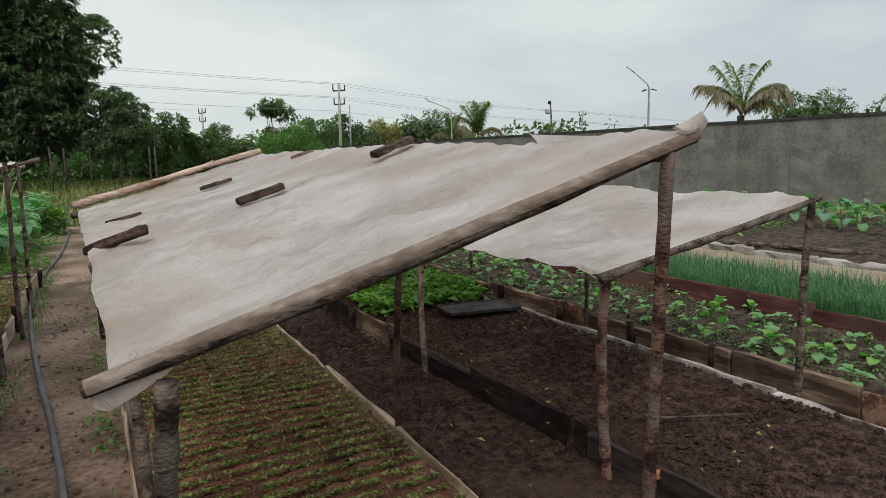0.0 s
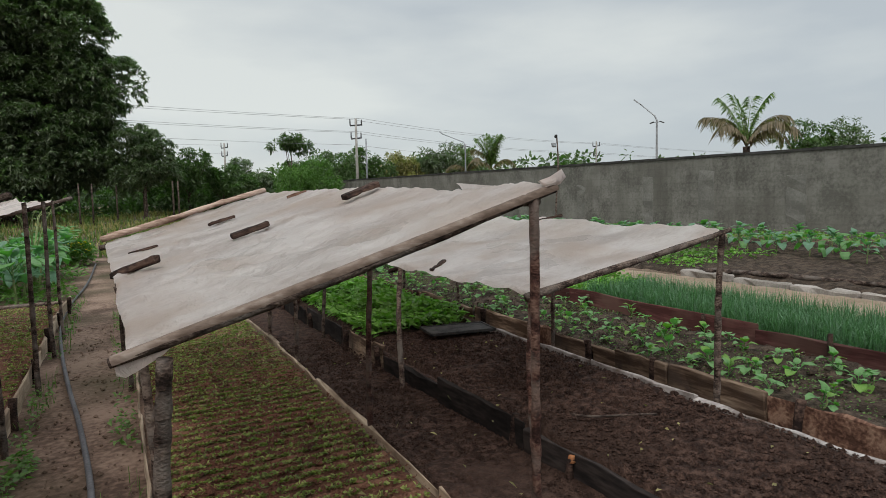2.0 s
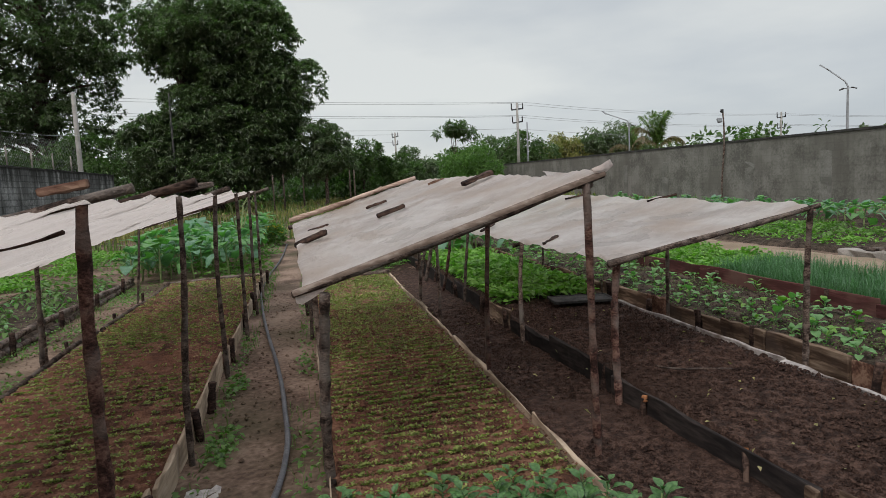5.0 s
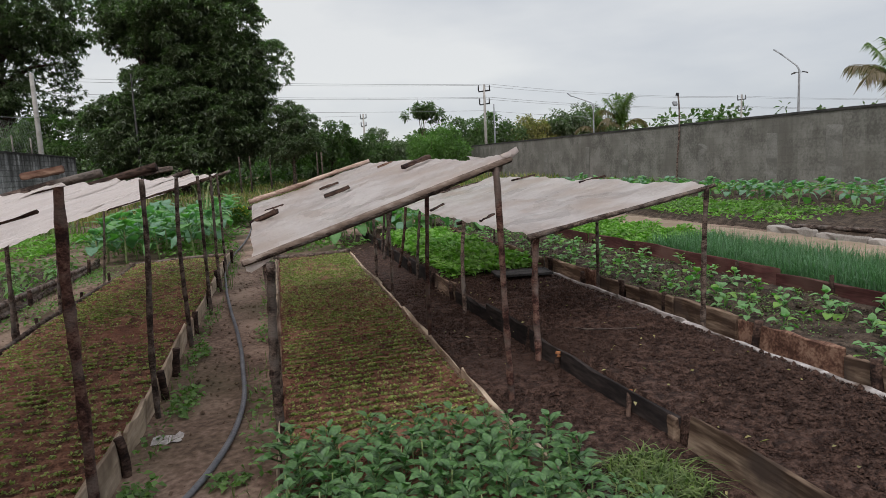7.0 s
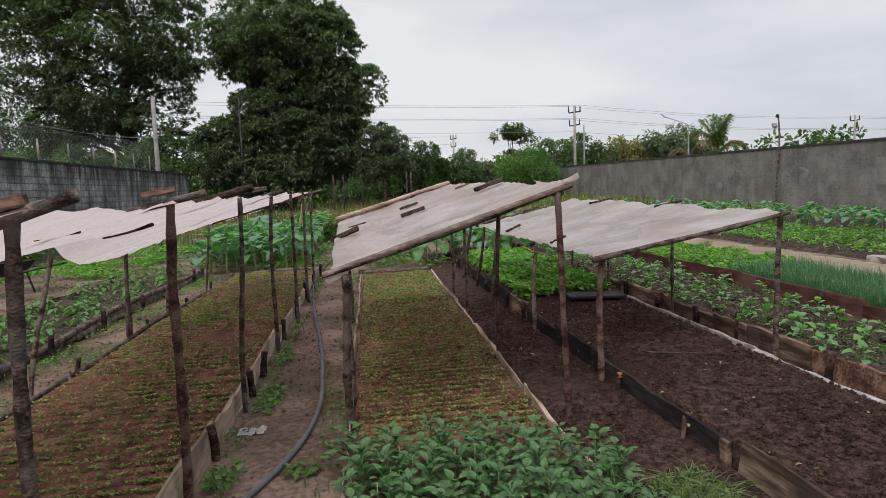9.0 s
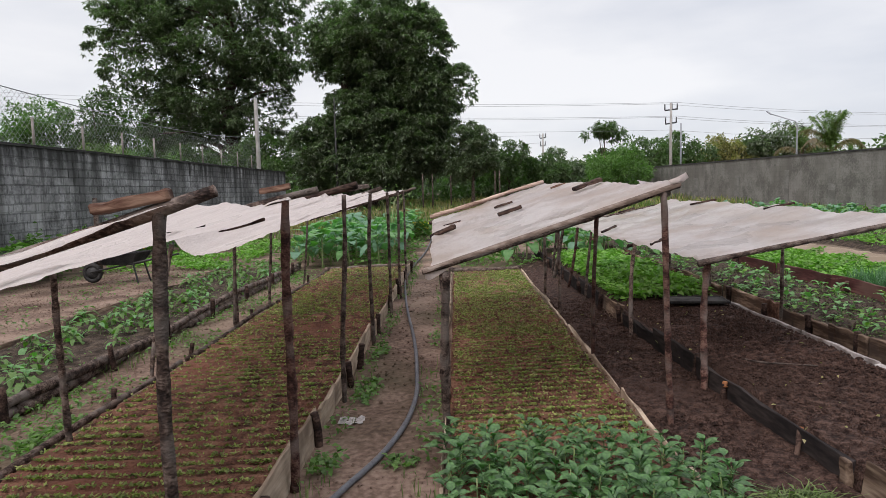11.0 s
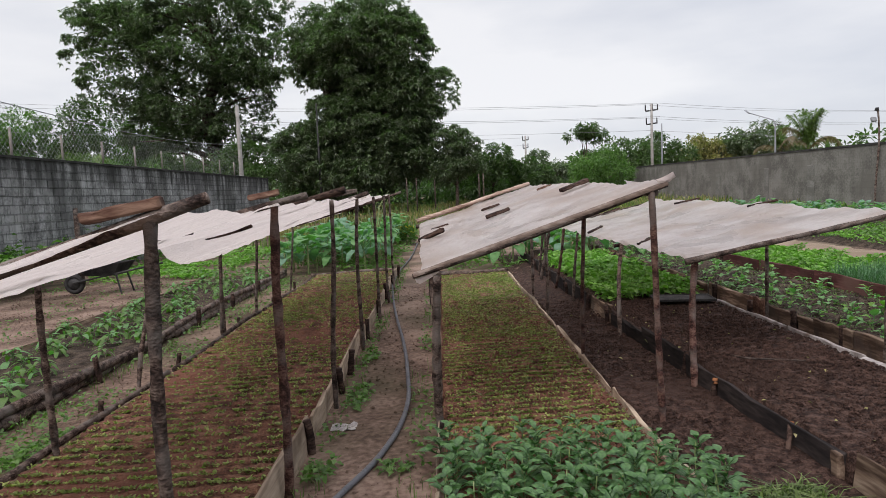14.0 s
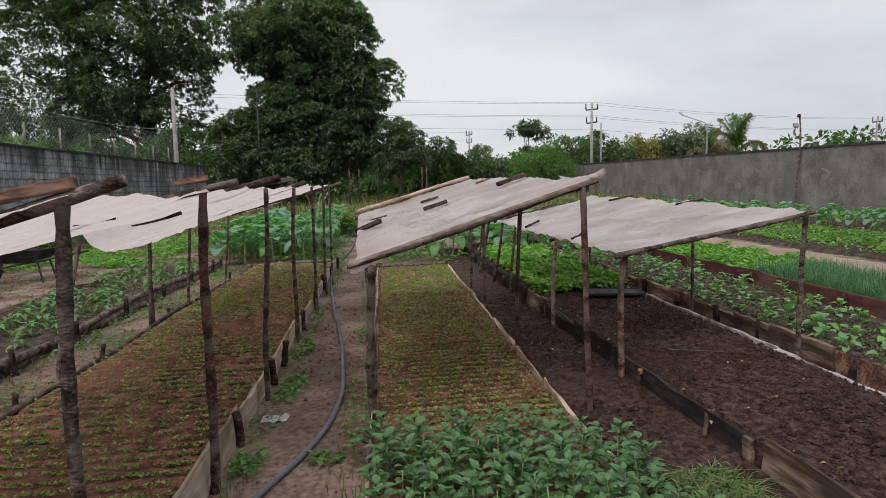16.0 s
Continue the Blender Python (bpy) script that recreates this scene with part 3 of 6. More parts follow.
def bed_soil(e, x0, x1, y0, y1, h, material, rows=0.0, lump=0.02, step=0.07, label=""):
    ob = soil_patch("soil", x0, x1, y0, y1, h, material, label, step, lump, rows, e)
    ob.matrix_basis = at_bed(e)
    return ob


bed_soil(bed_one, 0.80, 2.01, -2.6, 8.85, 0.03, M_SOIL_BROWN, rows=0.105, step=0.035, lump=0.014)
edge_boards(bed_one, 2.035, -2.6, 9.0, 0.032, 0.016, M_WOOD_PALE, (1.6, 2.1, 1.2, 1.9), 3, base=0.012, label="thin pale lath")
edge_boards(bed_one, 0.785, -2.6, 8.8, 0.05, 0.016, M_WOOD_PALE, (1.4, 1.9), 5, base=0.01, label="thin pale lath")
child("log", stick_mesh("log", (0.74, 8.92, gz(1) + 0.07), (2.05, 8.86, gz(2) + 0.07), 0.045, 0.035, M_BARK, 8, 0.02), bed_one, "", at_bed(bed_one))
seedlings(0.84, 1.98, 1.2, 8.8, 0.105, 0.037, 105, 11, "fine rows of tiny green seedlings in brown soil")

# bed on the other side of the path
bed_two = empty("raised_bed", (-0.8, 3.0, 0), "wide seed bed of reddish soil edged with grey boards", "raised bed", "garden beds")
bed_soil(bed_two, -1.62, -0.05, -2.6, 9.9, 0.07, M_SOIL_BROWN, rows=0.115, step=0.038, lump=0.016)
edge_boards(bed_two, -0.03, -2.6, 9.95, 0.16, 0.025, M_WOOD_PALE, (2.3, 1.7, 0.5, 2.0), 21, label="grey weathered board on edge")
stakes(bed_two, [(0.01, y) for y in (-1.5, 0.15, 1.25, 2.45, 2.95, 4.3, 5.6, 6.9, 8.2, 9.4)], 0.2, 0.028, seed=22)
child("log", stick_mesh("log", (-1.75, 10.0, gz(-1.7) + 0.05), (0.02, 9.96, 0.06), 0.035, 0.03, M_BARK, 12, 0.02), bed_two, "", at_bed(bed_two))
for k, (ya, yb) in enumerate(((-2.5, 0.7), (0.8, 3.2), (3.3, 6.2), (6.3, 9.8))):
    child("edge_pole", stick_mesh("edge_pole", (-1.66, ya, gz(-1.66) + 0.045), (-1.68, yb, gz(-1.66) + 0.045), 0.026, 0.022, M_BARK, 40 + k, 0.02), bed_two, "", at_bed(bed_two))
stakes(bed_two, [(-1.72, y) for y in (0.9, 2.1, 3.5, 5.4, 7.0, 8.4)], 0.13, 0.022, seed=24)
seedlings(-1.58, -0.08, -1.2, 9.8, 0.115, 0.077, 72, 12, "fine rows of tiny green seedlings in reddish soil")

# bed of leafy clumps beyond, edged with stacked poles
bed_three = empty("raised_bed", (-3.3, 5.0, 0), "garden bed edged with two stacked poles and stakes", "raised bed", "garden beds")
bed_soil(bed_three, -4.0, -2.42, -1.5, 10.6, 0.05, M_SOIL_MID, step=0.08, lump=0.03)
for k, (ya, yb) in enumerate(((-1.5, 2.2), (2.0, 5.2), (5.0, 8.2), (8.0, 10.6))):
    for lvl in (0, 1):
        child("edge_pole", stick_mesh("edge_pole", (-2.38 - 0.015 * lvl, ya + 0.15 * lvl, gz(-2.4) + 0.04 + 0.075 * lvl), (-2.40, yb, gz(-2.4) + 0.04 + 0.075 * lvl), 0.045, 0.036, M_BARK, 60 + 2 * k + lvl, 0.02), bed_three, "", at_bed(bed_three))
stakes(bed_three, [(-2.31, y) for y in (0.2, 1.8, 3.2, 4.3, 5.6, 6.9, 8.3, 9.6)], 0.24, 0.03, seed=25)
edge_boards(bed_three, -4.03, -1.0, 10.4, 0.10, 0.03, M_WOOD_OLD, (2.4, 1.8), 26)

# bare dark aisle and the dark seed bed
soil_patch("dark_aisle", 2.05, 2.76, -2.8, 4.6, 0.012, M_SOIL_DARK, "bare dark soil of the aisle between beds", 0.026, 0.01)
soil_patch("dark_aisle", 2.05, 2.63, 4.6, 12.0, 0.012, M_SOIL_DARK, "bare dark soil of the aisle farther on", 0.06, 0.017)
bed_four = empty("raised_bed", (3.25, 3.0, 0), "raised bed of bare dark soil held by blackened boards", "raised bed", "garden beds")
bed_soil(bed_four, 2.75, 3.84, -2.8, 4.8, 0.13, M_SOIL_DARK, step=0.024, lump=0.012)
bed_soil(bed_four, 2.66, 3.86, 4.8, 11.5, 0.13, M_SOIL_DARK, step=0.08, lump=0.025)
bed_soil(bed_four, 2.63, 2.76, 3.2, 4.8, 0.115, M_SOIL_DARK, step=0.04, lump=0.015)
edge_boards(bed_four, 2.745, 0.5, 4.15, 0.155, 0.022, M_WOOD_BLACK, (1.5, 1.1, 1.3), 31, slant=-0.033, label="blackened board")
edge_boards(bed_four, 2.765, -2.8, 0.42, 0.165, 0.025, M_WOOD_OLD, (1.7,), 32, label="weathered grey board")
edge_boards(bed_four, 2.63, 4.2, 5.2, 0.20, 0.025, M_WOOD_OLD, (0.25, 0.65, 0.2), 33, label="weathered brown board")
edge_boards(bed_four, 2.60, 5.25, 11.4, 0.17, 0.025, M_WOOD_BLACK, (1.5, 1.1), 34)
stakes(bed_four, [(2.665, 2.28), (2.60, 4.25), (2.58, 5.05), (2.56, 6.2), (2.55, 7.6), (2.55, 9.0)], 0.2, 0.026, seed=35)
edge_boards(bed_four, 3.865, -2.8, 4.6, 0.04, 0.03, M_STRIP, (1.1, 1.5, 0.9, 1.3), 36, base=0.108, jitter=0.03, gap=0.004, label="pale dirty plastic strip")
edge_boards(bed_four, 3.92, 4.6, 11.4, 0.08, 0.03, M_WOOD_OLD, (1.6, 1.2), 37, base=0.06)

soil_patch("narrow_aisle", 3.89, 4.10, -2.8, 12.5, 0.012, M_SOIL_DARK, "narrow trench of dark soil between beds", 0.06, 0.015)

# bed of young cabbages
bed_five = empty("raised_bed", (4.75, 3.0, 0), "raised bed held by old broken boards with young plants", "raised bed", "garden beds")
bed_soil(bed_five, 4.15, 5.38, -2.8, 12.6, 0.13, M_SOIL_MID, step=0.06, lump=0.03)
edge_boards(bed_five, 4.12, -2.8, 12.6, 0.20, 0.03, (M_WOOD_OLD, M_WOOD_BROWN, M_WOOD_OLD, M_WOOD_OLD), (0.95, 0.7, 0.55, 0.8, 0.45), 41, jitter=0.03, label="old split board")
stakes(bed_five, [(4.08, y) for y in (-1.6, -0.5, 0.55, 1.5, 2.6, 3.3, 4.1, 5.0, 5.8, 6.7, 7.9, 9.2, 10.5)], 0.21, 0.03, seed=42)
edge_boards(bed_five, 5.42, -2.8, 12.6, 0.28, 0.025, M_WOOD_RED, (2.2, 1.5, 1.9), 43, label="dark red painted board")
stakes(bed_five, [(5.38, y) for y in (-1.0, 1.0, 2.1, 3.3, 4.9, 6.3, 7.7, 9.1, 10.5)], 0.28, 0.022, seed=44)

bed_six = empty("raised_bed", (6.4, 3.0, 0), "bed of green chives and leafy herbs beside a sandy path", "raised bed", "garden beds")
bed_soil(bed_six, 5.46, 6.95, -2.8, 12.0, 0.12, M_SOIL_MID, step=0.1, lump=0.03)

soil_patch("sandy_path", 6.95, 8.6, -6.0, 16.0, 0.02, M_SAND, "pale sandy footpath between the beds", 0.12, 0.02)

bed_seven = empty("raised_bed", (11.0, 5.0, 0), "dark bed edged with pale concrete blocks", "raised bed", "garden beds")
bed_soil(bed_seven, 8.75, 14.2, -6.0, 20.0, 0.06, M_SOIL_MID, step=0.16, lump=0.05)
r7 = np.random.default_rng(5)
yk = -5.0
while yk < 6.1:
    Lk = r7.choice((0.3, 0.45, 0.9, 1.1))
    child("kerb_block", board_mesh("kerb_block", (0.14, Lk - 0.03, 0.13), M_CONCRETE, int(yk * 10) + 900, 0.008), bed_seven, "", at_bed(bed_seven) @ pose(8.66 + r7.normal(0, 0.015), yk + Lk / 2, gz(8.6) - 0.04 + r7.normal(0, 0.012), 0, r7.normal(0, 3), r7.normal(0, 1.5)))
    yk += Lk
child("log", stick_mesh("log", (8.75, 6.3, 0.27), (9.6, 3.0, 0.27), 0.04, 0.03, M_BARK, 71, 0.04), bed_seven, "", at_bed(bed_seven))

# ---------------------------------------------------------------- shelters


def crease(p, seed, fold):
    """Sharp creases of crumpled film: ridged noise in two slanting ways, stronger in some places than in others."""
    if not fold:
        return 0.0
    a = 1 - abs(noise.noise(Vector((p.x * 5.0 + p.y * 1.6, p.y * 2.4 - p.x * 1.3, seed + 11))))
    b = 1 - abs(noise.noise(Vector((p.x * 3.2 - p.y * 3.6, p.y * 5.5 + p.x * 2.0, seed + 17))))
    c = 1 - abs(noise.noise(Vector((p.x * 11 + p.y * 6, p.y * 13 - p.x * 5, seed + 23))))
    w = 0.55 + 0.7 * noise.noise(Vector((p.x * 1.1, p.y * 1.1, seed + 31)))
    return fold * max(0.1, w) * (a ** 5 + 0.8 * b ** 6 + 0.45 * c ** 4)


def film(name, corners, parent_label, sag=0.03, seed=0, nx=70, ny=110, flap=(0.0, 0.0, 0.0, 0.0), wrinkle=0.012, ragged=0.03, ridge=None, fold=0.014):
    """A stretched film over four corners (low near, high near, high far, low far) with sag, wrinkles and hanging rims."""
    a, b, c, d = (Vector(p) for p in corners)
    verts = []
    for j in range(ny + 1):
        v = j / ny
        for i in range(nx + 1):
            u = i / nx
            p = (a * (1 - u) + b * u) * (1 - v) + (d * (1 - u) + c * u) * v
            s = math.sin(math.pi * u) ** 0.8
            q = Vector((p.x * 1.0, p.y * 1.0, seed))
            z = -sag * s * (0.6 + 0.8 * abs(noise.noise(Vector((p.y * 0.9, seed, 0)))))
            z += wrinkle * noise.noise(q * 2.2) + wrinkle * 0.55 * noise.noise(Vector((p.x * 3 + p.y * 7, p.y * 3 - p.x * 4, seed)))
            z += wrinkle * 0.4 * noise.noise(q * 11) + wrinkle * 0.25 * abs(noise.noise(Vector((p.x * 9 - p.y * 4, p.y * 8, seed + 3))))
            z += crease(p, seed, fold)
            if ridge:
                z += ridge(u, v)
            out = Vector((0, 0, 0))
            if i == 0:
                out += Vector((-flap[0] * 0.5, 0, -flap[0]))
            if i == nx:
                out += Vector((flap[1] * 0.5, 0, -flap[1]))
            if j == 0:
                out += Vector((0, -flap[2] * 0.4, -flap[2]))
            if j == ny:
                out += Vector((0, flap[3] * 0.4, -flap[3]))
            if i in (0, nx):
                out += Vector((ragged * noise.noise(Vector((p.y * 2.6, i, seed + 2))), 0, ragged * 0.6 * noise.noise(Vector((p.y * 3.4, i, seed + 5)))))
            verts.append(p + Vector((0, 0, z)) + out)
    n = nx + 1
    faces = [(j * n + i, j * n + i + 1, (j + 1) * n + i + 1, (j + 1) * n + i) for j in range(ny) for i in range(nx)]
    return raw(name, verts, faces, M_SHEET)


def shelter(label, posts, beams, film_me, extra=()):
    """A stick frame: posts (base x, y, top x, y, z, radius, material), beams (p0, p1, r0, r1, material), and its film."""
    x0, y0 = posts[0][0], posts[0][1]
    e = empty("shade_shelter", (x0, y0, gz(x0, y0)), label, "shelter", "shade shelters")
    inv = Matrix.Translation(-e.location)
    for k, (bx, by, tx, ty, tz, rad, mt) in enumerate(posts):
        child("post", stick_mesh("post", (bx, by, gz(bx, by) - 0.1), (tx, ty, tz), rad * 1.06, rad * 0.88, mt, 100 + k * 7 + int(bx * 50), 0.012, 22, 10), e, "", inv)
    for k, (p0, p1, r0, r1, mt) in enumerate(beams):
        child("beam", stick_mesh("beam", p0, p1, r0, r1, mt, 300 + k * 11 + int(p0[0] * 40), 0.008, 10, 10), e, "", inv)
    for nm, me, lb in extra:
        child(nm, me, e, lb, inv)
    child("film", film_me, e, "cloudy pinkish-white plastic film, dusty and wrinkled", inv)
    return e


def batten(name, p0, p1, w, h, material, label, seed):
    """A short stick or offcut of wood that weighs the film down."""
    p0, p1 = Vector(p0), Vector(p1)
    d = p1 - p0
    me = board_mesh(name, (d.length, w, h), material, seed, 0.0016)
    m = Matrix.Translation((p0 + p1) / 2) @ d.to_track_quat("X", "Z").to_matrix().to_4x4()
    return thing(name, me, label, "wood offcut", "offcuts on the film", m=m)


def plane_z(c, x, y):
    """Height of a shelter's film over (x, y)."""
    a, b, cc, d = c
    u = (x - a[0]) / (b[0] - a[0])
    v = (y - (a[1] + b[1]) / 2) / ((cc[1] + d[1]) / 2 - (a[1] + b[1]) / 2)
    return (a[2] * (1 - u) + b[2] * u) * (1 - v) + (d[2] * (1 - u) + cc[2] * u) * v


C1 = ((0.73, 1.36, 1.055), (2.16, 1.20, 1.542), (2.03, 5.70, 1.57), (0.605, 5.25, 1.165))


def c1_ridge(u, v):
    """The film is pushed up by the cross pole under the offcuts and crumpled where it lies loose."""
    loose = math.exp(-((u - 0.24) / 0.13) ** 2 - ((v - 0.52) / 0.09) ** 2)
    return 0.034 * (1 - 0.75 * u * u) * math.exp(-((v - 0.345) / 0.15) ** 2) + 0.03 * loose * (1 - abs(noise.noise(Vector((u * 26, v * 30 + u * 12, 8))))) ** 2 - 0.008 * loose - 0.022 * u ** 4 * math.exp(-((v - 0.17) / 0.11) ** 2)
tip = [(2.12, 1.185, 1.53), (2.11, 1.222, 1.55), (2.155, 1.216, 1.565), (2.205, 1.214, 1.592), (2.216, 1.20, 1.562), (2.18, 1.188, 1.537)]
film_tip = raw("film_corner", tip + [(x, y + 0.012, z - 0.004) for x, y, z in tip], [(0, 1, 2, 5), (2, 3, 4, 5), (6, 11, 8, 7), (8, 11, 10, 9), (0, 5, 11, 6), (5, 4, 10, 11), (4, 3, 9, 10), (3, 2, 8, 9), (2, 1, 7, 8)], M_SHEET)
low_tip = [(0.685, 1.37, 1.025), (0.86, 1.345, 1.078), (0.82, 1.352, 1.042), (0.765, 1.36, 1.008), (0.715, 1.365, 0.982), (0.69, 1.37, 0.99)]
film_low = raw("film_corner", low_tip + [(x, y + 0.01, z) for x, y, z in low_tip], [(0, 1, 2, 3), (0, 3, 4, 5), (9, 8, 7, 6), (11, 10, 9, 6)], M_SHEET)
roll_v = []
rp0, rp1 = Vector((0.68, 1.37, 1.032)), Vector((2.17, 1.202, 1.523))
rax = (rp1 - rp0).normalized()
rs = rax.cross(Vector((0, 0, 1))).normalized()
ru = rs.cross(rax)
for i in range(61):
    for k in range(8):
        an = radians(-25 + 205 * k / 7)
        rr = 0.0195 * (1 + 0.07 * noise.noise(Vector((i * 0.35, k * 0.5, 3))))
        roll_v.append(rp0.lerp(rp1, i / 60) + (rs * math.cos(an) + ru * math.sin(an)) * rr)
roll_f = [(i * 8 + k, i * 8 + k + 1, i * 8 + k + 9, i * 8 + k + 8) for i in range(60) for k in range(7)]
torn_v = []
for i in range(15):
    f = i / 14
    y_ = 1.26 + 0.62 * f
    drop = (0.035 + 0.03 * math.sin(math.pi * f)) * (1 + 1.1 * noise.noise(Vector((i * 0.83, 4, 2))))
    torn_v += [(2.125 - 0.012 * f, y_, 1.52 + 0.04 * f), (2.14 + 0.012 * noise.noise(Vector((i * 0.7, 1, 1))), y_ + 0.006, 1.52 + 0.04 * f - drop)]
film_torn = raw("torn_film", torn_v, [(2 * i, 2 * i + 2, 2 * i + 3, 2 * i + 1) for i in range(14)], M_SHEET)
film_roll = raw("film_roll", roll_v, roll_f, M_ROLL)
shelter("stick shelter beside the path roofed with dusty film, sloping", [
    (2.185, 1.36, 2.08, 1.215, 1.50, 0.019, M_BARK_RED), (0.80, 1.55, 0.82, 1.33, 1.03, 0.027, M_BARK), (0.79, 2.05, 0.765, 1.95, 1.06, 0.018, M_BARK),
    (0.72, 4.85, 0.72, 4.8, 1.12, 0.018, M_BARK), (0.69, 6.1, 0.66, 5.8, 1.15, 0.018, M_BARK), (2.05, 2.95, 2.08, 2.9, 1.50, 0.018, M_BARK_RED), (2.06, 4.88, 2.07, 4.85, 1.53, 0.017, M_BARK), (2.06, 6.0, 2.05, 5.75, 1.55, 0.019, M_BARK)],
    [((0.672, 1.37, 1.03), (2.165, 1.203, 1.522), 0.016, 0.016, M_BARK), ((0.56, 5.25, 1.13), (2.12, 5.74, 1.54), 0.02, 0.018, M_BARK), ((0.68, 2.8, 1.07), (2.16, 2.82, 1.50), 0.016, 0.015, M_BARK), ((0.75, 1.4, 1.03), (0.64, 5.4, 1.13), 0.018, 0.016, M_BARK), ((2.11, 1.24, 1.475), (2.05, 5.75, 1.53), 0.018, 0.016, M_BARK)],
    film("film", C1, "", 0.02, 3, 120, 210, flap=(0.012, 0.01, 0.014, 0.03), wrinkle=0.016, ragged=0.014, ridge=c1_ridge, fold=0.017), (("film_roll", film_roll, "dirty film wrapped round the beam"), ("film_corner", film_tip, "folded white film corner"), ("film_corner", film_low, "loose hanging film corner"), ("torn_film", film_torn, "torn film fringe hanging from the edge")))


def on_c1(x, y, up=0.018):
    return (x, y, plane_z(C1, x, y) + c1_ridge((x - 0.735) / 1.42, (y - 1.29) / 4.21) + up)


for k, (a, b, w, h, mt, lb) in enumerate((
    ((0.68, 2.820), (0.87, 2.530), 0.045, 0.034, M_OFFCUT, "dark rough stick weighing down the film"),
    ((0.765, 3.930), (0.93, 3.760), 0.022, 0.016, M_OFFCUT, "thin dark stick lying on the film"),
    ((1.29, 4.120), (1.47, 4.070), 0.04, 0.022, M_OFFCUT, "short brown offcut lying on the film"),
    ((1.225, 2.645), (1.42, 2.655), 0.05, 0.03, M_OFFCUT, "short dark board offcut lying on the film"),
    ((1.89, 4.230), (2.035, 4.200), 0.05, 0.026, M_WOOD_BROWN, "reddish wood block at the film's upper edge"),
    ((1.84, 2.685), (2.085, 2.800), 0.05, 0.034, M_OFFCUT, "short thick branch at the film's upper edge"))):
    batten("wood_offcut", on_c1(*a, 0.012 if k == 0 else 0.022), on_c1(*b, 0.058 if k == 0 else 0.026), w, h, mt, lb, 500 + k)
for k, (a, b) in enumerate((((0.575, 5.22, 1.205), (2.0, 5.62, 1.60)), ((0.62, 5.36, 1.225), (1.62, 5.66, 1.50)))):
    thing("pole", stick_mesh("pole", a, b, 0.026, 0.022, M_PEELED, 520 + k, 0.01), "pale peeled pole lying along the film's far edge", "pole", "poles on the film")

C2 = ((2.62, 2.0, 0.985), (4.07, 2.0, 1.265), (4.12, 7.1, 1.29), (2.62, 7.1, 0.95))
shelter("low stick shelter over the dark bed roofed with film", [
    (2.63, 1.98, 2.67, 2.06, 0.97, 0.024, M_BARK_RED), (4.02, 2.0, 4.05, 2.0, 1.255, 0.02, M_BARK), (2.555, 3.6, 2.645, 3.8, 0.96, 0.019, M_BARK), (4.06, 3.75, 4.07, 3.75, 1.2, 0.017, M_BARK),
    (4.03, 5.5, 4.05, 5.5, 1.22, 0.017, M_BARK), (2.43, 7.75, 2.56, 7.4, 0.95, 0.026, M_BARK), (2.49, 6.8, 2.60, 6.5, 0.95, 0.02, M_BARK_RED), (2.52, 5.6, 2.60, 5.6, 0.95, 0.018, M_BARK), (4.08, 7.1, 4.1, 7.1, 1.28, 0.017, M_BARK), (2.5, 8.4, 2.6, 8.35, 0.82, 0.019, M_BARK)],
    [((2.58, 2.0, 0.965), (4.12, 2.0, 1.255), 0.02, 0.017, M_BARK), ((2.58, 7.1, 0.94), (4.14, 7.1, 1.27), 0.02, 0.02, M_BARK), ((2.62, 4.0, 0.91), (4.1, 3.8, 1.185), 0.018, 0.018, M_BARK)],
    film("film", C2, "", 0.03, 9, flap=(0.02, 0.02, 0.02, 0.02), wrinkle=0.022, ragged=0.045, ridge=lambda u, v: 0.045 * math.exp(-((u - 0.85) / 0.18) ** 2) * math.exp(-((v - 0.62) / 0.1) ** 2) + 0.03 * math.exp(-((u - 0.9) / 0.15) ** 2) * math.exp(-((v - 0.34) / 0.07) ** 2)))


def on_c2(x, y, up=0.006):
    return (x, y, plane_z(C2, x, y) + up)


for k, (a, b) in enumerate((((2.62, 3.2), (2.80, 3.35)), ((2.62, 5.1), (2.85, 5.35)), ((3.92, 3.85), (4.17, 3.75)), ((3.9, 5.75), (4.15, 5.55)), ((3.3, 7.0), (3.55, 7.0)))):
    batten("wood_offcut", on_c2(*a), on_c2(*b, 0.012), 0.032, 0.022, M_OFFCUT, "dark stick weighing down the film's edge", 540 + k)

C3 = ((-1.64, -1.1, 1.07), (0.06, -0.78, 1.495), (0.06, 8.3, 1.55), (-1.64, 8.6, 1.10))
LOW_Y, LOW_Z = (-1.1, 0.8, 1.6, 2.6, 3.1, 3.3, 3.6, 4.2, 5.2, 6.9, 8.6), (-0.03, -0.04, 0.02, 0.08, 0.11, -0.02, -0.12, -0.15, -0.12, -0.04, 0.0)


def c3_ridge(u, v):
    """The low rim is drawn up along the first sheet and hangs in a belly along the second; the high rim dips between posts."""
    y = -1.0 + 9.5 * v
    return float(np.interp(y, LOW_Y, LOW_Z)) * (1 - u) ** 1.6 - 0.022 * u ** 3 * abs(math.sin(math.pi * (y + 0.62) / 1.36)) ** 1.5 + 0.02 * math.exp(-((y - 0.3 - 1.1 * u) / 0.16) ** 2)


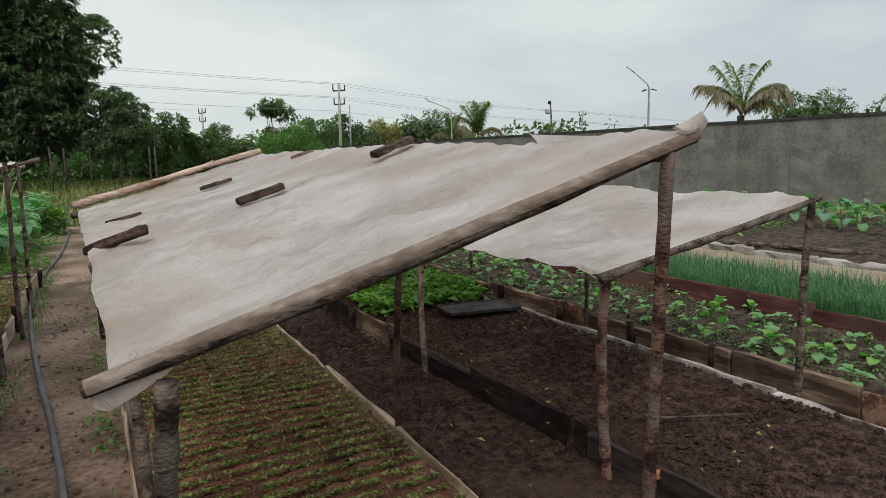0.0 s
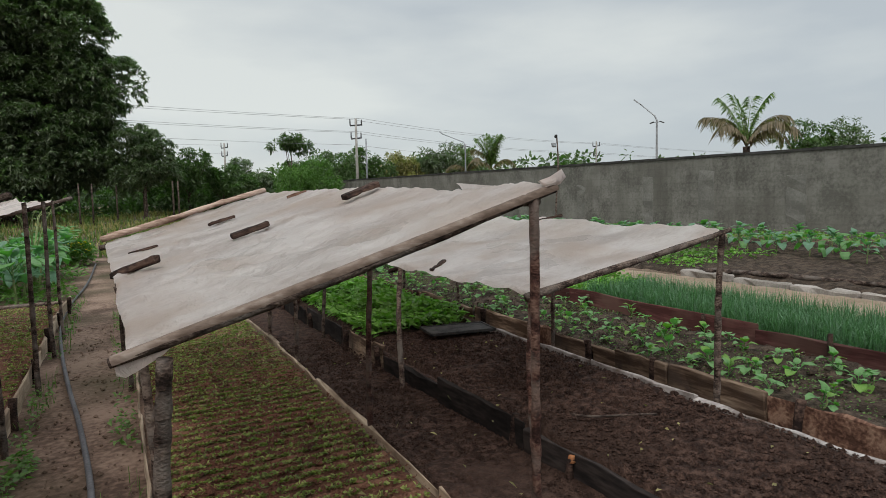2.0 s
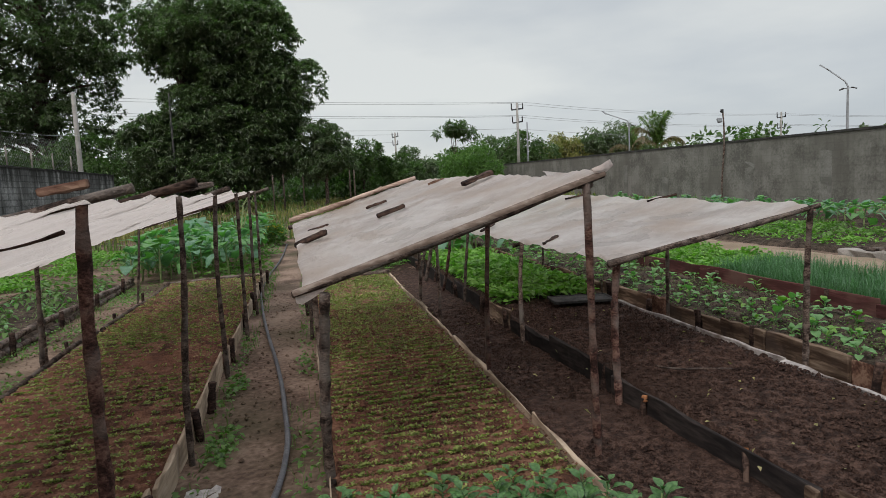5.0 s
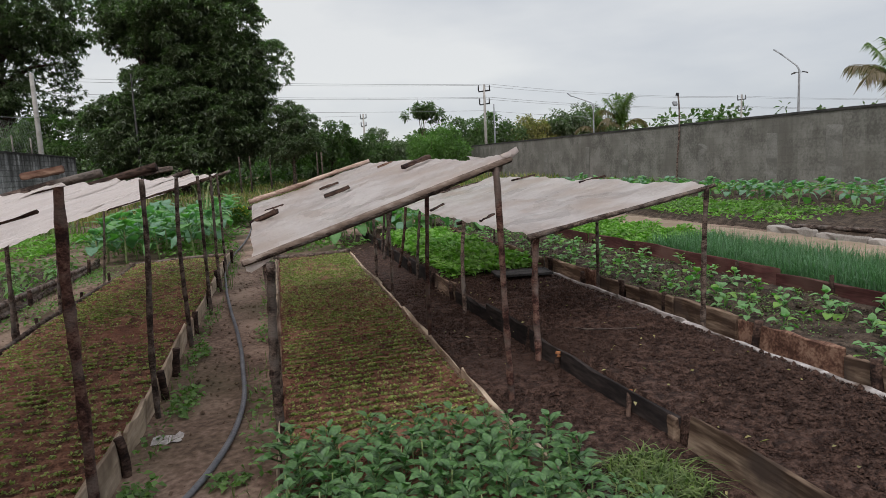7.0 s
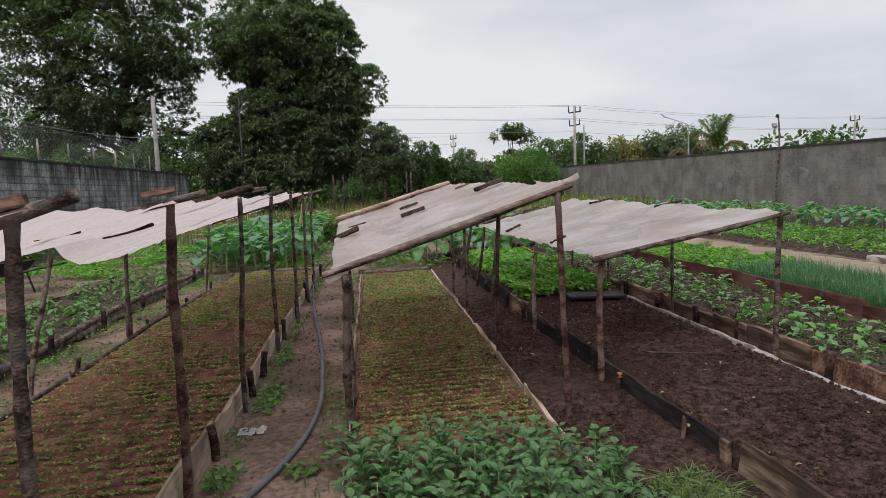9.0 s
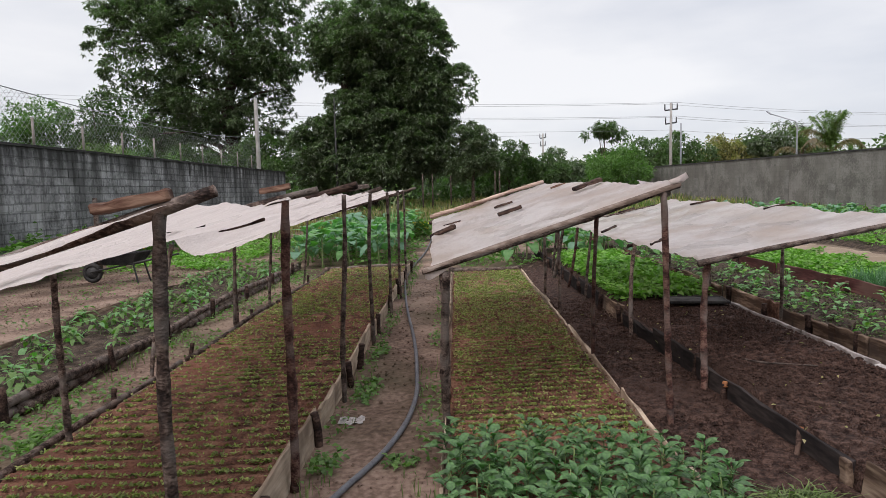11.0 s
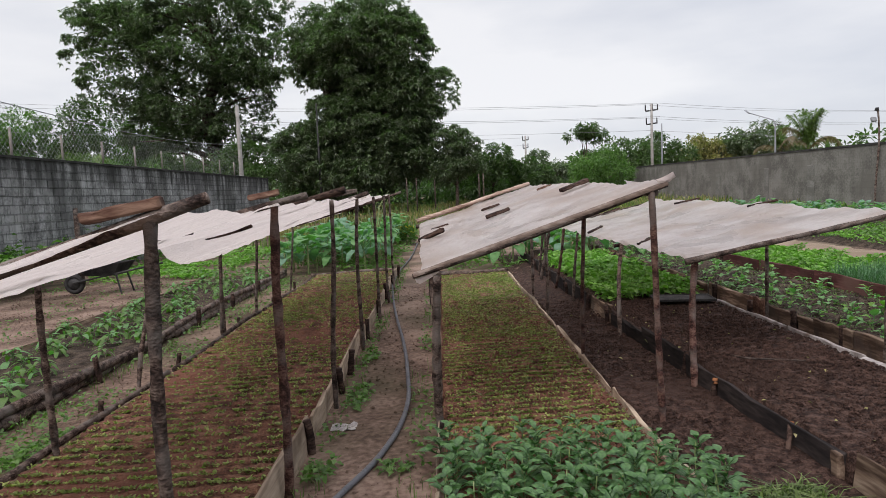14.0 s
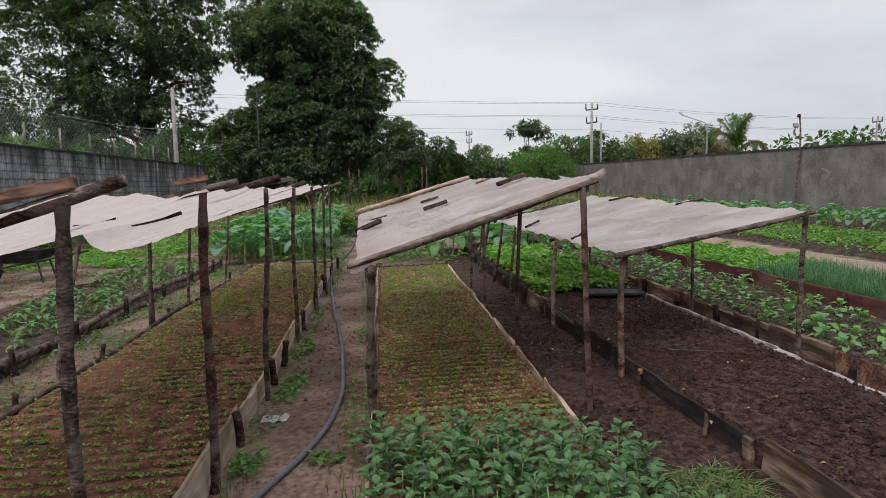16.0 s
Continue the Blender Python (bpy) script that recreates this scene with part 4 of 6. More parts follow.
shelter("long stick shelter over the seed bed roofed with torn film", [
    (0.02, -0.62, 0.03, -0.64, 1.485, 0.0205, M_BARK), (0.01, 0.70, 0.035, 0.70, 1.50, 0.023, M_BARK_RED), (0.04, 2.05, 0.08, 2.1, 1.51, 0.018, M_BARK), (0.03, 3.78, 0.05, 3.75, 1.51, 0.019, M_BARK),
    (0.07, 5.15, 0.06, 5.2, 1.52, 0.018, M_BARK), (0.08, 6.45, 0.07, 6.5, 1.53, 0.018, M_BARK), (0.09, 7.5, 0.06, 7.55, 1.54, 0.017, M_BARK),
    (-1.53, 1.28, -1.56, 1.3, 1.08, 0.021, M_BARK), (-1.70, 4.68, -1.64, 4.66, 1.0, 0.021, M_BARK), (-1.71, 6.1, -1.64, 6.1, 1.04, 0.018, M_BARK), (-1.82, 8.5, -1.7, 8.5, 1.08, 0.017, M_BARK), (-1.71, 2.68, -1.58, 2.95, 1.12, 0.019, M_BARK), (-1.70, 4.78, -1.70, 4.78, 0.5, 0.024, M_BARK), (-1.62, -1.1, -1.62, -1.1, 1.05, 0.021, M_BARK)],
    [((-1.72, -0.72, 0.98), (0.195, -0.637, 1.54), 0.026, 0.019, M_BARK), ((-1.62, 0.72, 1.11), (0.20, 0.70, 1.545), 0.022, 0.018, M_BARK), ((-1.62, 2.1, 1.14), (0.24, 1.7, 1.575), 0.021, 0.024, M_OFFCUT),
     # last two entries: thin dark sticks added to draw the film's dark slits
     ((-1.65, 4.66, 1.02), (0.16, 3.75, 1.56), 0.02, 0.02, M_BARK), ((-1.65, 8.5, 1.08), (0.25, 7.55, 1.57), 0.02, 0.02, M_BARK), ((-0.40, 0.33, 1.369), (-0.365, 0.66, 1.384), 0.004, 0.008, M_OFFCUT), ((-0.80, 2.0, 1.274), (-0.45, 1.92, 1.357), 0.005, 0.011, M_OFFCUT)],
    film("film", C3, "", 0.015, 15, nx=44, ny=190, flap=(0.02, 0.0, 0.0, 0.03), wrinkle=0.02, ragged=0.03, ridge=c3_ridge, fold=0.008))
batten("wood_block", (-0.15, -0.66, 1.476), (0.07, -0.637, 1.517), 0.055, 0.036, M_WOOD_BROWN, "rough reddish-brown timber block on the roof beam", 561)
batten("wood_block", (-0.09, 0.70, 1.527), (0.06, 0.72, 1.552), 0.04, 0.03, M_WOOD_BROWN, "short brown timber block on the roof edge", 562)
batten("wood_block", (0.12, 1.95, 1.53), (0.26, 2.1, 1.555), 0.04, 0.03, M_BARK, "short dark branch on the roof edge", 563)

# ---------------------------------------------------------------- small things on the ground
hose_pts = [(-0.28, -2.6), (-0.12, -1.2), (0.02, -0.2), (0.25, 0.54), (0.45, 1.12), (0.555, 1.83), (0.52, 2.81), (0.43, 3.84), (0.27, 5.2), (0.12, 6.67), (0.0, 8.4), (0.0, 10.1), (0.1, 12.5), (0.12, 17.0)]
hc = bpy.data.curves.new("hose", "CURVE")
hc.dimensions, hc.bevel_depth, hc.bevel_resolution, hc.resolution_u = "3D", 0.017, 3, 10
sp = hc.splines.new("BEZIER")
sp.bezier_points.add(len(hose_pts) - 1)
for bp_, (x, y) in zip(sp.bezier_points, hose_pts):
    bp_.co = (x, y, gz(x, y) + 0.02)
    bp_.handle_left_type = bp_.handle_right_type = "AUTO"
hc.materials.append(M_HOSE)
tagged(new("hose", hc), "long dusty grey rubber hose snaking along the path", "hose")


def peg(x, y, h, rad, top, label, lean=(0, 0)):
    e = empty("peg", (x, y, gz(x, y)), label, "peg", "pegs along the dark bed")
    tipv = (lean[0], lean[1], h)
    child("shaft", stick_mesh("shaft", (0, 0, -0.08), tipv, rad, rad, M_OFFCUT, int(y * 77) + 5, 0.004, 5, 8), e)
    if top:
        child("cut_top", stick_mesh("cut_top", (tipv[0], tipv[1], h - 0.02), (tipv[0] * 1.1, tipv[1] * 1.1, h + 0.016), rad * 1.04, rad * 0.8, M_WOOD_ORANGE, int(y * 70), 0.002, 3, 8), e, "split orange wood top")
    return e


peg(2.68, 1.76, 0.12, 0.018, True, "short bark-covered peg with a split orange top")
peg(2.62, 0.77, 0.11, 0.016, True, "slanting dark peg with a pale cut top", (0.12, 0.17))
thing("marker_block", board_mesh("marker_block", (0.035, 0.06, 0.215), M_WOOD_OLD, 77, 0.003), "pale upright wooden block beside the bed boards", "wood block", at=(2.735, 0.52, gz(2.7) - 0.08))
thing("twig", stick_mesh("twig", (2.95, 2.1, gz(2.95) + 0.19), (3.35, 1.85, gz(3.3) + 0.19), 0.007, 0.005, M_BARK, 78, 0.03), "thin bent twig lying on dark soil", "twig")

# black seed tray
tray = empty("seed_tray", (3.5, 4.48, gz(3.5) + 0.17), "shallow black plastic seed tray lying on soil", "tray")
child("tray_floor", board_mesh("tray_floor", (0.62, 0.34, 0.02), M_RUBBER, 80, 0.002), tray)
for nm, px, py, sx, sy in (("rim", -0.31, 0, 0.018, 0.36), ("rim", 0.31, 0, 0.018, 0.36), ("rim", 0, -0.17, 0.60, 0.018), ("rim", 0, 0.17, 0.60, 0.018)):
    child(nm, board_mesh(nm, (sx, sy, 0.026), M_RUBBER, 81, 0.001), tray, "", pose(px, py, 0.003))
tray.rotation_euler = (0, 0, radians(-8))

# crumpled film scrap on the path
sv = [(0.17 * (i / 6 - 0.5) * (1 + 0.2 * noise.noise(Vector((j, 0, 5)))), 0.13 * (j / 5 - 0.5), 0.014 + 0.02 * noise.noise(Vector((i * 0.9, j * 0.9, 2)))) for j in range(6) for i in range(7)]
thing("plastic_scrap", raw("plastic_scrap", sv, [(j * 7 + i, j * 7 + i + 1, j * 7 + i + 8, j * 7 + i + 7) for j in range(5) for i in range(6)], M_PLASTIC), "crumpled piece of greyish plastic on the path", "litter", at=(0.16, 1.62, gz(0.16)))


def wheelbarrow(x, y, turn):
    e = empty("wheelbarrow", (x, y, gz(x, y)), "old dark metal wheelbarrow standing on bare soil", "wheelbarrow")
    e.rotation_euler = (0, 0, radians(turn))
    bm = bmesh.new()
    lo = [bm.verts.new(p) for p in ((-0.30, -0.2, 0.36), (0.28, -0.17, 0.36), (0.28, 0.17, 0.36), (-0.30, 0.2, 0.36))]
    hi = [bm.verts.new(p) for p in ((-0.45, -0.31, 0.60), (0.48, -0.27, 0.58), (0.48, 0.27, 0.58), (-0.45, 0.31, 0.60))]
    bm.faces.new(lo)
    for k in range(4):
        bm.faces.new((lo[k], lo[(k + 1) % 4], hi[(k + 1) % 4], hi[k]))
    bmesh.ops.solidify(bm, geom=bm.faces[:], thickness=0.012)
    me = bpy.data.meshes.new("tray")
    bm.to_mesh(me)
    bm.free()
    me.materials.append(M_DARK_METAL)
    child("tray", me, e)
    for s in (-1, 1):
        child("handle", stick_mesh("handle", (0.62, 0.06 * s, 0.22), (-1.0, 0.30 * s, 0.52), 0.018, 0.018, M_DARK_METAL, 90, 0.0), e)
        child("leg", stick_mesh("leg", (-0.32, 0.2 * s, 0.40), (-0.42, 0.23 * s, 0.0), 0.016, 0.016, M_DARK_METAL, 91, 0.0), e)
    ring, faces = [], []
    for i in range(28):
        a = 2 * math.pi * i / 28
        for k in range(8):
            b = 2 * math.pi * k / 8
            R = 0.155 + 0.045 * math.cos(b)
            ring.append((0.62 + R * math.cos(a), 0.045 * math.sin(b), 0.2 + R * math.sin(a)))
    faces = [(i * 8 + k, i * 8 + (k + 1) % 8, ((i + 1) % 28) * 8 + (k + 1) % 8, ((i + 1) % 28) * 8 + k) for i in range(28) for k in range(8)]
    wheel = child("wheel", raw("tyre", ring, faces, M_RUBBER), e)
    v, f = tube_data([(0.62, -0.03, 0.2), (0.62, 0.03, 0.2)], 0.115, 16)
    child("rim", raw("rim", v, f, M_DARK_METAL), wheel)
    return e


wheelbarrow(-5.65, 9.7, 178)

# ---------------------------------------------------------------- garden plants


def leaf_mesh(name, L, W, material, stalk=0.0, droop=0.5, cup=0.15, wave=0.0, point=1.0, seed=0, nl=6, nw=4):
    """One broad leaf on a stalk along +x: curved midrib, cupped and wavy blade."""
    r = np.random.default_rng(seed)
    verts, faces = [], []
    ph = r.uniform(0, 6)
    for i in range(nl + 1):
        f = i / nl
        x = stalk + L * f
        zc = -droop * L * f * f + stalk * 0.55 * (1 - 0.15 * f) + 0.25 * L * f
        w = W * 0.5 * max(0.03, math.sin(math.pi * min(1.0, f ** 0.75 * 0.97 + 0.03)) ** (0.75 * point))
        for k in range(nw + 1):
            s = 2 * k / nw - 1
            verts.append((x - 0.12 * L * abs(s) * (f - 0.4), s * w, zc + cup * w * abs(s) + wave * W * math.sin(ph + f * 9 + s * 4) * abs(s)))
    n = nw + 1
    faces = [(i * n + k, (i + 1) * n + k, (i + 1) * n + k + 1, i * n + k + 1) for i in range(nl) for k in range(nw)]
    if stalk > 0:
        o = len(verts)
        t = 0.035 * W + 0.002
        z1 = stalk * 0.55
        verts += [(0, -t, 0), (0, t, 0), (0, 0, t * 1.6), (stalk + L * 0.3, -t * 0.5, z1 + 0.05 * L), (stalk + L * 0.3, t * 0.5, z1 + 0.05 * L), (stalk + L * 0.3, 0, z1 + 0.05 * L + t)]
        faces += [(o, o + 3, o + 4, o + 1), (o + 1, o + 4, o + 5, o + 2), (o + 2, o + 5, o + 3, o)]
    return raw(name, verts, faces, material)


def broad_plant(name, label, category, group, height, leaf_variants, n_leaves, stem_r, tilt=(5, 60), scale=(0.7, 1.1), seed=0, low=0.45, kind=""):
    """A plant of one stem and single leaves, at the origin."""
    r = np.random.default_rng(seed)
    e = empty(name, (0, 0, 0), label, category, group, kind)
    child("stem", stick_mesh("stem", (0, 0, -0.03), (r.normal(0, 0.02), r.normal(0, 0.02), height * 0.8), stem_r, stem_r * 0.7, L_STEM, seed, 0.006, 4, 6), e)
    for k in range(n_leaves):
        f = k / max(1, n_leaves - 1)
        z = height * (low + (0.82 - low) * f)
        s = r.uniform(*scale) * (1.0 - 0.35 * f)
        pitch = tilt[0] + (tilt[1] - tilt[0]) * f + r.normal(0, 13)
        child("leaf", leaf_variants[r.integers(len(leaf_variants))], e, "", pose(0, 0, z, 0, -pitch, k * 137.5 + r.normal(0, 15)) @ Matrix.Diagonal((s, s, s, 1)))
    return e


def scatter(protos, spots, scale=(0.85, 1.15), seed=0, lift=0.0):
    """Copies of the prototypes at the spots; the prototypes themselves take the first ones."""
    r = np.random.default_rng(seed)
    for k, (x, y) in enumerate(spots):
        s = r.uniform(*scale)
        m = pose(x, y, gz(x, y) + lift, r.normal(0, 3), r.normal(0, 3), r.uniform(0, 360)) @ Matrix.Diagonal((s, s, s, 1))
        if k < len(protos):
            protos[k].matrix_basis = m
        else:
            p = protos[r.integers(len(protos))]
            c = copy_thing(p, Matrix.Identity(4))
            c.matrix_basis = m


def grid_spots(x0, x1, y0, y1, dx, dy, jitter, keep=1.0, seed=0):
    r = np.random.default_rng(seed)
    out = []
    for x in np.arange(x0, x1 + 1e-6, dx):
        for y in np.arange(y0, y1 + 1e-6, dy):
            if r.random() < keep:
                out.append((float(x + r.normal(0, jitter)), float(y + r.normal(0, jitter))))
    r.shuffle(out)
    return [tuple(o) for o in out]


# tall collards
collard_leaves = [leaf_mesh("leaf", 0.36, 0.30, mt, 0.17, 0.75, 0.2, 0.06, 0.7, 600 + k) for k, mt in enumerate((L_COLLARD, L_COLLARD_BLUE, L_COLLARD, L_COLLARD_BLUE))]
tall = [broad_plant("collard_plant", "tall collard plant with broad pale green leaves", "collard", "collards beside the path", 0.72, collard_leaves, 11, 0.02, (-12, 60), (0.8, 1.15), 610 + k) for k in range(3)]
scatter(tall, grid_spots(-2.5, -0.35, 10.7, 18.5, 0.62, 0.6, 0.1, 0.95, 1), (0.85, 1.15), 2)
mid = [broad_plant("collard_plant", "leafy collard plant in the far bed", "collard", "collards by the wall", 0.42, collard_leaves, 9, 0.016, (-8, 60), (0.6, 0.9), 620 + k) for k in range(3)]
scatter(mid, grid_spots(11.7, 13.3, 5.2, 23.0, 0.75, 0.62, 0.1, 0.93, 3) + [(12.2, 3.4), (12.9, 3.9), (12.5, 4.6)], (0.68, 0.95), 4, 0.05)
back = [broad_plant("collard_plant", "dark collard plant behind the shelters", "collard", "collards behind the shelters", 0.62, collard_leaves, 9, 0.018, (-10, 55), (0.8, 1.0), 630 + k) for k in range(2)]
scatter(back, grid_spots(2.2, 4.0, 9.9, 12.6, 0.6, 0.6, 0.1, 0.95, 5) + [(4.5, 9.6), (4.9, 10.4), (1.3, 10.6), (1.8, 11.2)], (0.85, 1.1), 6, 0.03)

# young cabbages
cab_leaves = [leaf_mesh("leaf", 0.12, 0.10, mt, 0.06, 0.55, 0.25, 0.06, 0.7, 640 + k, 5, 4) for k, mt in enumerate((L_COLLARD, L_LIME, L_COLLARD))]
cabs = [broad_plant("young_cabbage", "young cabbage plant with a few pale green leaves", "cabbage", "young cabbages", 0.07, cab_leaves, 6, 0.006, (-5, 50), (0.6, 1.15), 650 + k, 0.2) for k in range(4)]
scatter(cabs, grid_spots(4.32, 5.24, -1.6, 11.4, 0.23, 0.32, 0.055, 0.84, 7), (0.5, 1.05), 8, 0.13)


def clump(name, label, category, group, n, rad, height, L, W, material, seed):
    """A low clump of many small leaves as one mesh."""
    r = np.random.default_rng(seed)
    a, q = r.uniform(0, 2 * math.pi, n), np.sqrt(r.random(n)) * rad
    c = np.stack([q * np.cos(a), q * np.sin(a), height * (1 - (q / rad) ** 2 * 0.7) * r.uniform(0.35, 1.0, n)], axis=1)
    d = np.stack([np.cos(a), np.sin(a), r.uniform(-0.25, 0.7, n)], axis=1) + r.normal(0, 0.4, (n, 3))
    ob = thing(name, quads(name, leaves_at(c, d, L, W, 0.45, 0.9, r), material), label, category, group)
    return ob


def scatter_single(protos, spots, scale, seed, lift=0.0):
    r = np.random.default_rng(seed)
    for k, (x, y) in enumerate(spots):
        s = r.uniform(*scale)
        o = protos[k] if k < len(protos) else copy_thing(protos[r.integers(len(protos))], Matrix.Identity(4))
        o.matrix_basis = pose(x, y, gz(x, y) + lift, 0, 0, r.uniform(0, 360)) @ Matrix.Diagonal((s, s, s * r.uniform(0.8, 1.15), 1))


vine_leaves = [leaf_mesh("leaf", 0.115, 0.062, mt, 0.05, 0.95, 0.15, 0.03, 1.0, 655 + k, 4, 2) for k, mt in enumerate((L_BRIGHT, L_COLLARD, L_BRIGHT))]
vines = [broad_plant("sweet_potato", "low leafy plant with drooping green leaves in soil", "leafy plant", "plants in the pole-edged bed", 0.11, vine_leaves, 12, 0.005, (-15, 45), (0.75, 1.15), 660 + k, 0.25) for k in range(4)]
scatter(vines, grid_spots(-3.85, -2.6, -0.8, 10.2, 0.30, 0.36, 0.08, 0.66, 9), (0.9, 1.35), 10, 0.05)

# dense pointed leaves at the near end of the seed bed
pep_leaves = [leaf_mesh("leaf", 0.088, 0.051, L_PEPPER, 0.028, 0.3, 0.3, 0.03, 1.15, 670 + k, 5, 4) for k in range(4)]
peps = [broad_plant("pepper_seedling", "dense young plant with pointed dark green leaves", "seedling", "young plants in the seed bed", 0.225, pep_leaves, 14, 0.004, (-8, 34), (0.7, 1.2), 680 + k, 0.25) for k in range(5)]
pr = np.random.default_rng(12)
pep_spots = [(x, y) for x, y in grid_spots(0.86, 2.04, -1.35, 0.98, 0.118, 0.128, 0.03, 1.0, 13) if y < 0.91 - 0.7 * max(0.0, x - 1.72) + pr.normal(0, 0.03)]
pep_spots += [(0.80, 0.88)]
scatter(peps, pep_spots, (0.85, 1.2), 14, 0.03)


def leaf_stuff(name, label, category, boxes, n, base, height, L, W, material, seed, up=0.5, droop=0.3, normal_up=0.8, clumpy=0.0):
    """A mass of leaves over ground rectangles (x0, x1, y0, y1)."""
    r = np.random.default_rng(seed)
    out = []
    area = sum((b[1] - b[0]) * (b[3] - b[2]) for b in boxes)
    for x0, x1, y0, y1 in boxes:
        k = int(n * (x1 - x0) * (y1 - y0) / area)
        x, y = r.uniform(x0, x1, k), r.uniform(y0, y1, k)
        if clumpy:
            keep = np.array([noise.noise(Vector((a * clumpy, b * clumpy, seed))) > r.uniform(-0.25, 0.35) for a, b in zip(x, y)])
            x, y = x[keep], y[keep]
        h = np.array([0.65 + 0.6 * noise.noise(Vector((a * 2.3, b * 2.3, seed))) for a, b in zip(x, y)])
        z = np.array([gz(a, b) for a, b in zip(x, y)]) + base + height * h * np.sqrt(r.random(len(x)))
        ang = r.uniform(0, 2 * math.pi, len(x))
        d = np.stack([np.cos(ang), np.sin(ang), r.normal(up, 0.35, len(x))], axis=1)
        out.append(leaves_at(np.stack([x, y, z], axis=1), d, L, W, droop, normal_up, r))
    return thing(name, quads(name, np.concatenate(out), material), label, category, kind="stuff")


def blades(name, label, category, boxes, n, base, height, W, material, seed, lean=0.35, clumpy=0.0):
    """Upright thin blades rooted in the ground, each bent once."""
    r = np.random.default_rng(seed)
    out = []
    area = sum((b[1] - b[0]) * (b[3] - b[2]) for b in boxes)
    for x0, x1, y0, y1 in boxes:
        k = int(n * (x1 - x0) * (y1 - y0) / area)
        x, y = r.uniform(x0, x1, k), r.uniform(y0, y1, k)
        if clumpy:
            keep = np.array([noise.noise(Vector((a * clumpy, b * clumpy, seed))) > r.uniform(-0.2, 0.4) for a, b in zip(x, y)])
            x, y = x[keep], y[keep]
        k = len(x)
        z = np.array([gz(a, b) for a, b in zip(x, y)]) + base
        h = height * r.uniform(0.55, 1.15, k)
        a = r.uniform(0, 2 * math.pi, k)
        s = np.stack([-np.sin(a), np.cos(a), np.zeros(k)], axis=1) * (W * r.uniform(0.6, 1.3, k))[:, None]
        le = np.abs(r.normal(0, lean, k)) * h
        p0 = np.stack([x, y, z], axis=1)
        p1 = p0 + np.stack([np.cos(a) * le * 0.35, np.sin(a) * le * 0.35, h * 0.6], axis=1)
        p2 = p0 + np.stack([np.cos(a) * le, np.sin(a) * le, h * np.maximum(0.35, 1 - 0.25 * le / h)], axis=1)
        out.append(np.stack([p0 - s, p0 + s, p1 + s * 0.85, p1 - s * 0.85], axis=1))
        out.append(np.stack([p1 - s * 0.85, p1 + s * 0.85, p2 + s * 0.15, p2 - s * 0.15], axis=1))
    return thing(name, quads(name, np.concatenate(out), material), label, category, kind="stuff")


leaf_stuff("herb_leaves", "dense bright green leafy herbs filling the bed", "herbs", [(2.74, 3.84, 4.85, 9.6)], 9000, 0.13, 0.2, 0.085, 0.05, L_LIME, 700, 0.4)
leaf_stuff("herb_leaves", "bright green leafy herbs beside the chives", "herbs", [(5.55, 6.9, 5.3, 11.4)], 10000, 0.1, 0.22, 0.08, 0.05, L_LIME, 701, 0.4)
blades("chives", "thick green stand of upright chives", "chives", [(5.55, 6.55, 0.9, 5.2), (5.55, 6.45, -2.7, 0.7)], 22000, 0.1, 0.29, 0.0032, L_CHIVE, 702, 0.5)
leaf_stuff("bed_weeds", "small weeds between the cabbages", "weeds", [(4.2, 5.35, -2.6, 12.3)], 15000, 0.135, 0.02, 0.024, 0.014, L_BRIGHT, 703, 0.5, 0.2, 0.9, 1.6)
leaf_stuff("bed_weeds", "small weeds on the pole-edged bed", "weeds", [(-4.0, -2.45, -1.2, 10.4)], 2500, 0.05, 0.03, 0.04, 0.022, L_BRIGHT, 704, 0.5, 0.2, 0.9, 1.4)
leaf_stuff("path_weeds", "low weeds growing along the path edges", "weeds", [(0.60, 0.77, -2.0, 9.0), (0.03, 0.16, -1.0, 10.0), (-2.3, -1.75, 0.8, 10.0)], 5200, 0.005, 0.06, 0.05, 0.026, L_BRIGHT, 705, 0.5, 0.3, 0.8, 1.1)
leaf_stuff("path_weeds", "leafy weed patches on the path", "weeds", [(0.04, 0.20, 0.82, 1.1), (0.46, 0.64, 0.86, 1.02), (0.1, 0.26, 1.95, 2.5), (0.08, 0.2, 3.2, 3.7), (-1.95, -1.7, 1.2, 1.9)], 800, 0.005, 0.05, 0.05, 0.03, L_BRIGHT, 706, 0.4)
blades("path_grass", "sparse thin grass along the path", "grass", [(0.02, 0.2, -2.0, 11.0), (0.56, 0.78, -2.0, 10.0), (-2.35, -2.1, -1.5, 10.0)], 3000, -0.01, 0.1, 0.0028, L_GRASS, 707, 0.7, 1.2)
leaf_stuff("green_verge", "weedy green verge beyond the sandy path", "weeds", [(8.9, 11.4, 6.5, 22.0), (14.0, 15.6, 2.0, 24.0), (12.6, 15.4, -3.0, 4.6), (7.4, 8.9, 12.0, 24.0)], 26000, 0.05, 0.16, 0.10, 0.05, L_LIME, 708, 0.45, 0.3, 0.8, 0.7)
leaf_stuff("low_crop", "low green crop in the far bed", "weeds", [(9.4, 11.5, 7.5, 18.0)], 9000, 0.07, 0.14, 0.09, 0.05, L_BRIGHT, 709, 0.4, 0.3, 0.8, 0.9)
leaf_stuff("wall_weeds", "tangled leafy weeds at the foot of the block wall", "weeds", [(-8.85, -7.4, 4.0, 33.0)], 19000, 0.0, 1.15, 0.17, 0.10, L_BRIGHT, 710, 0.3, 0.3, 0.7, 0.5)
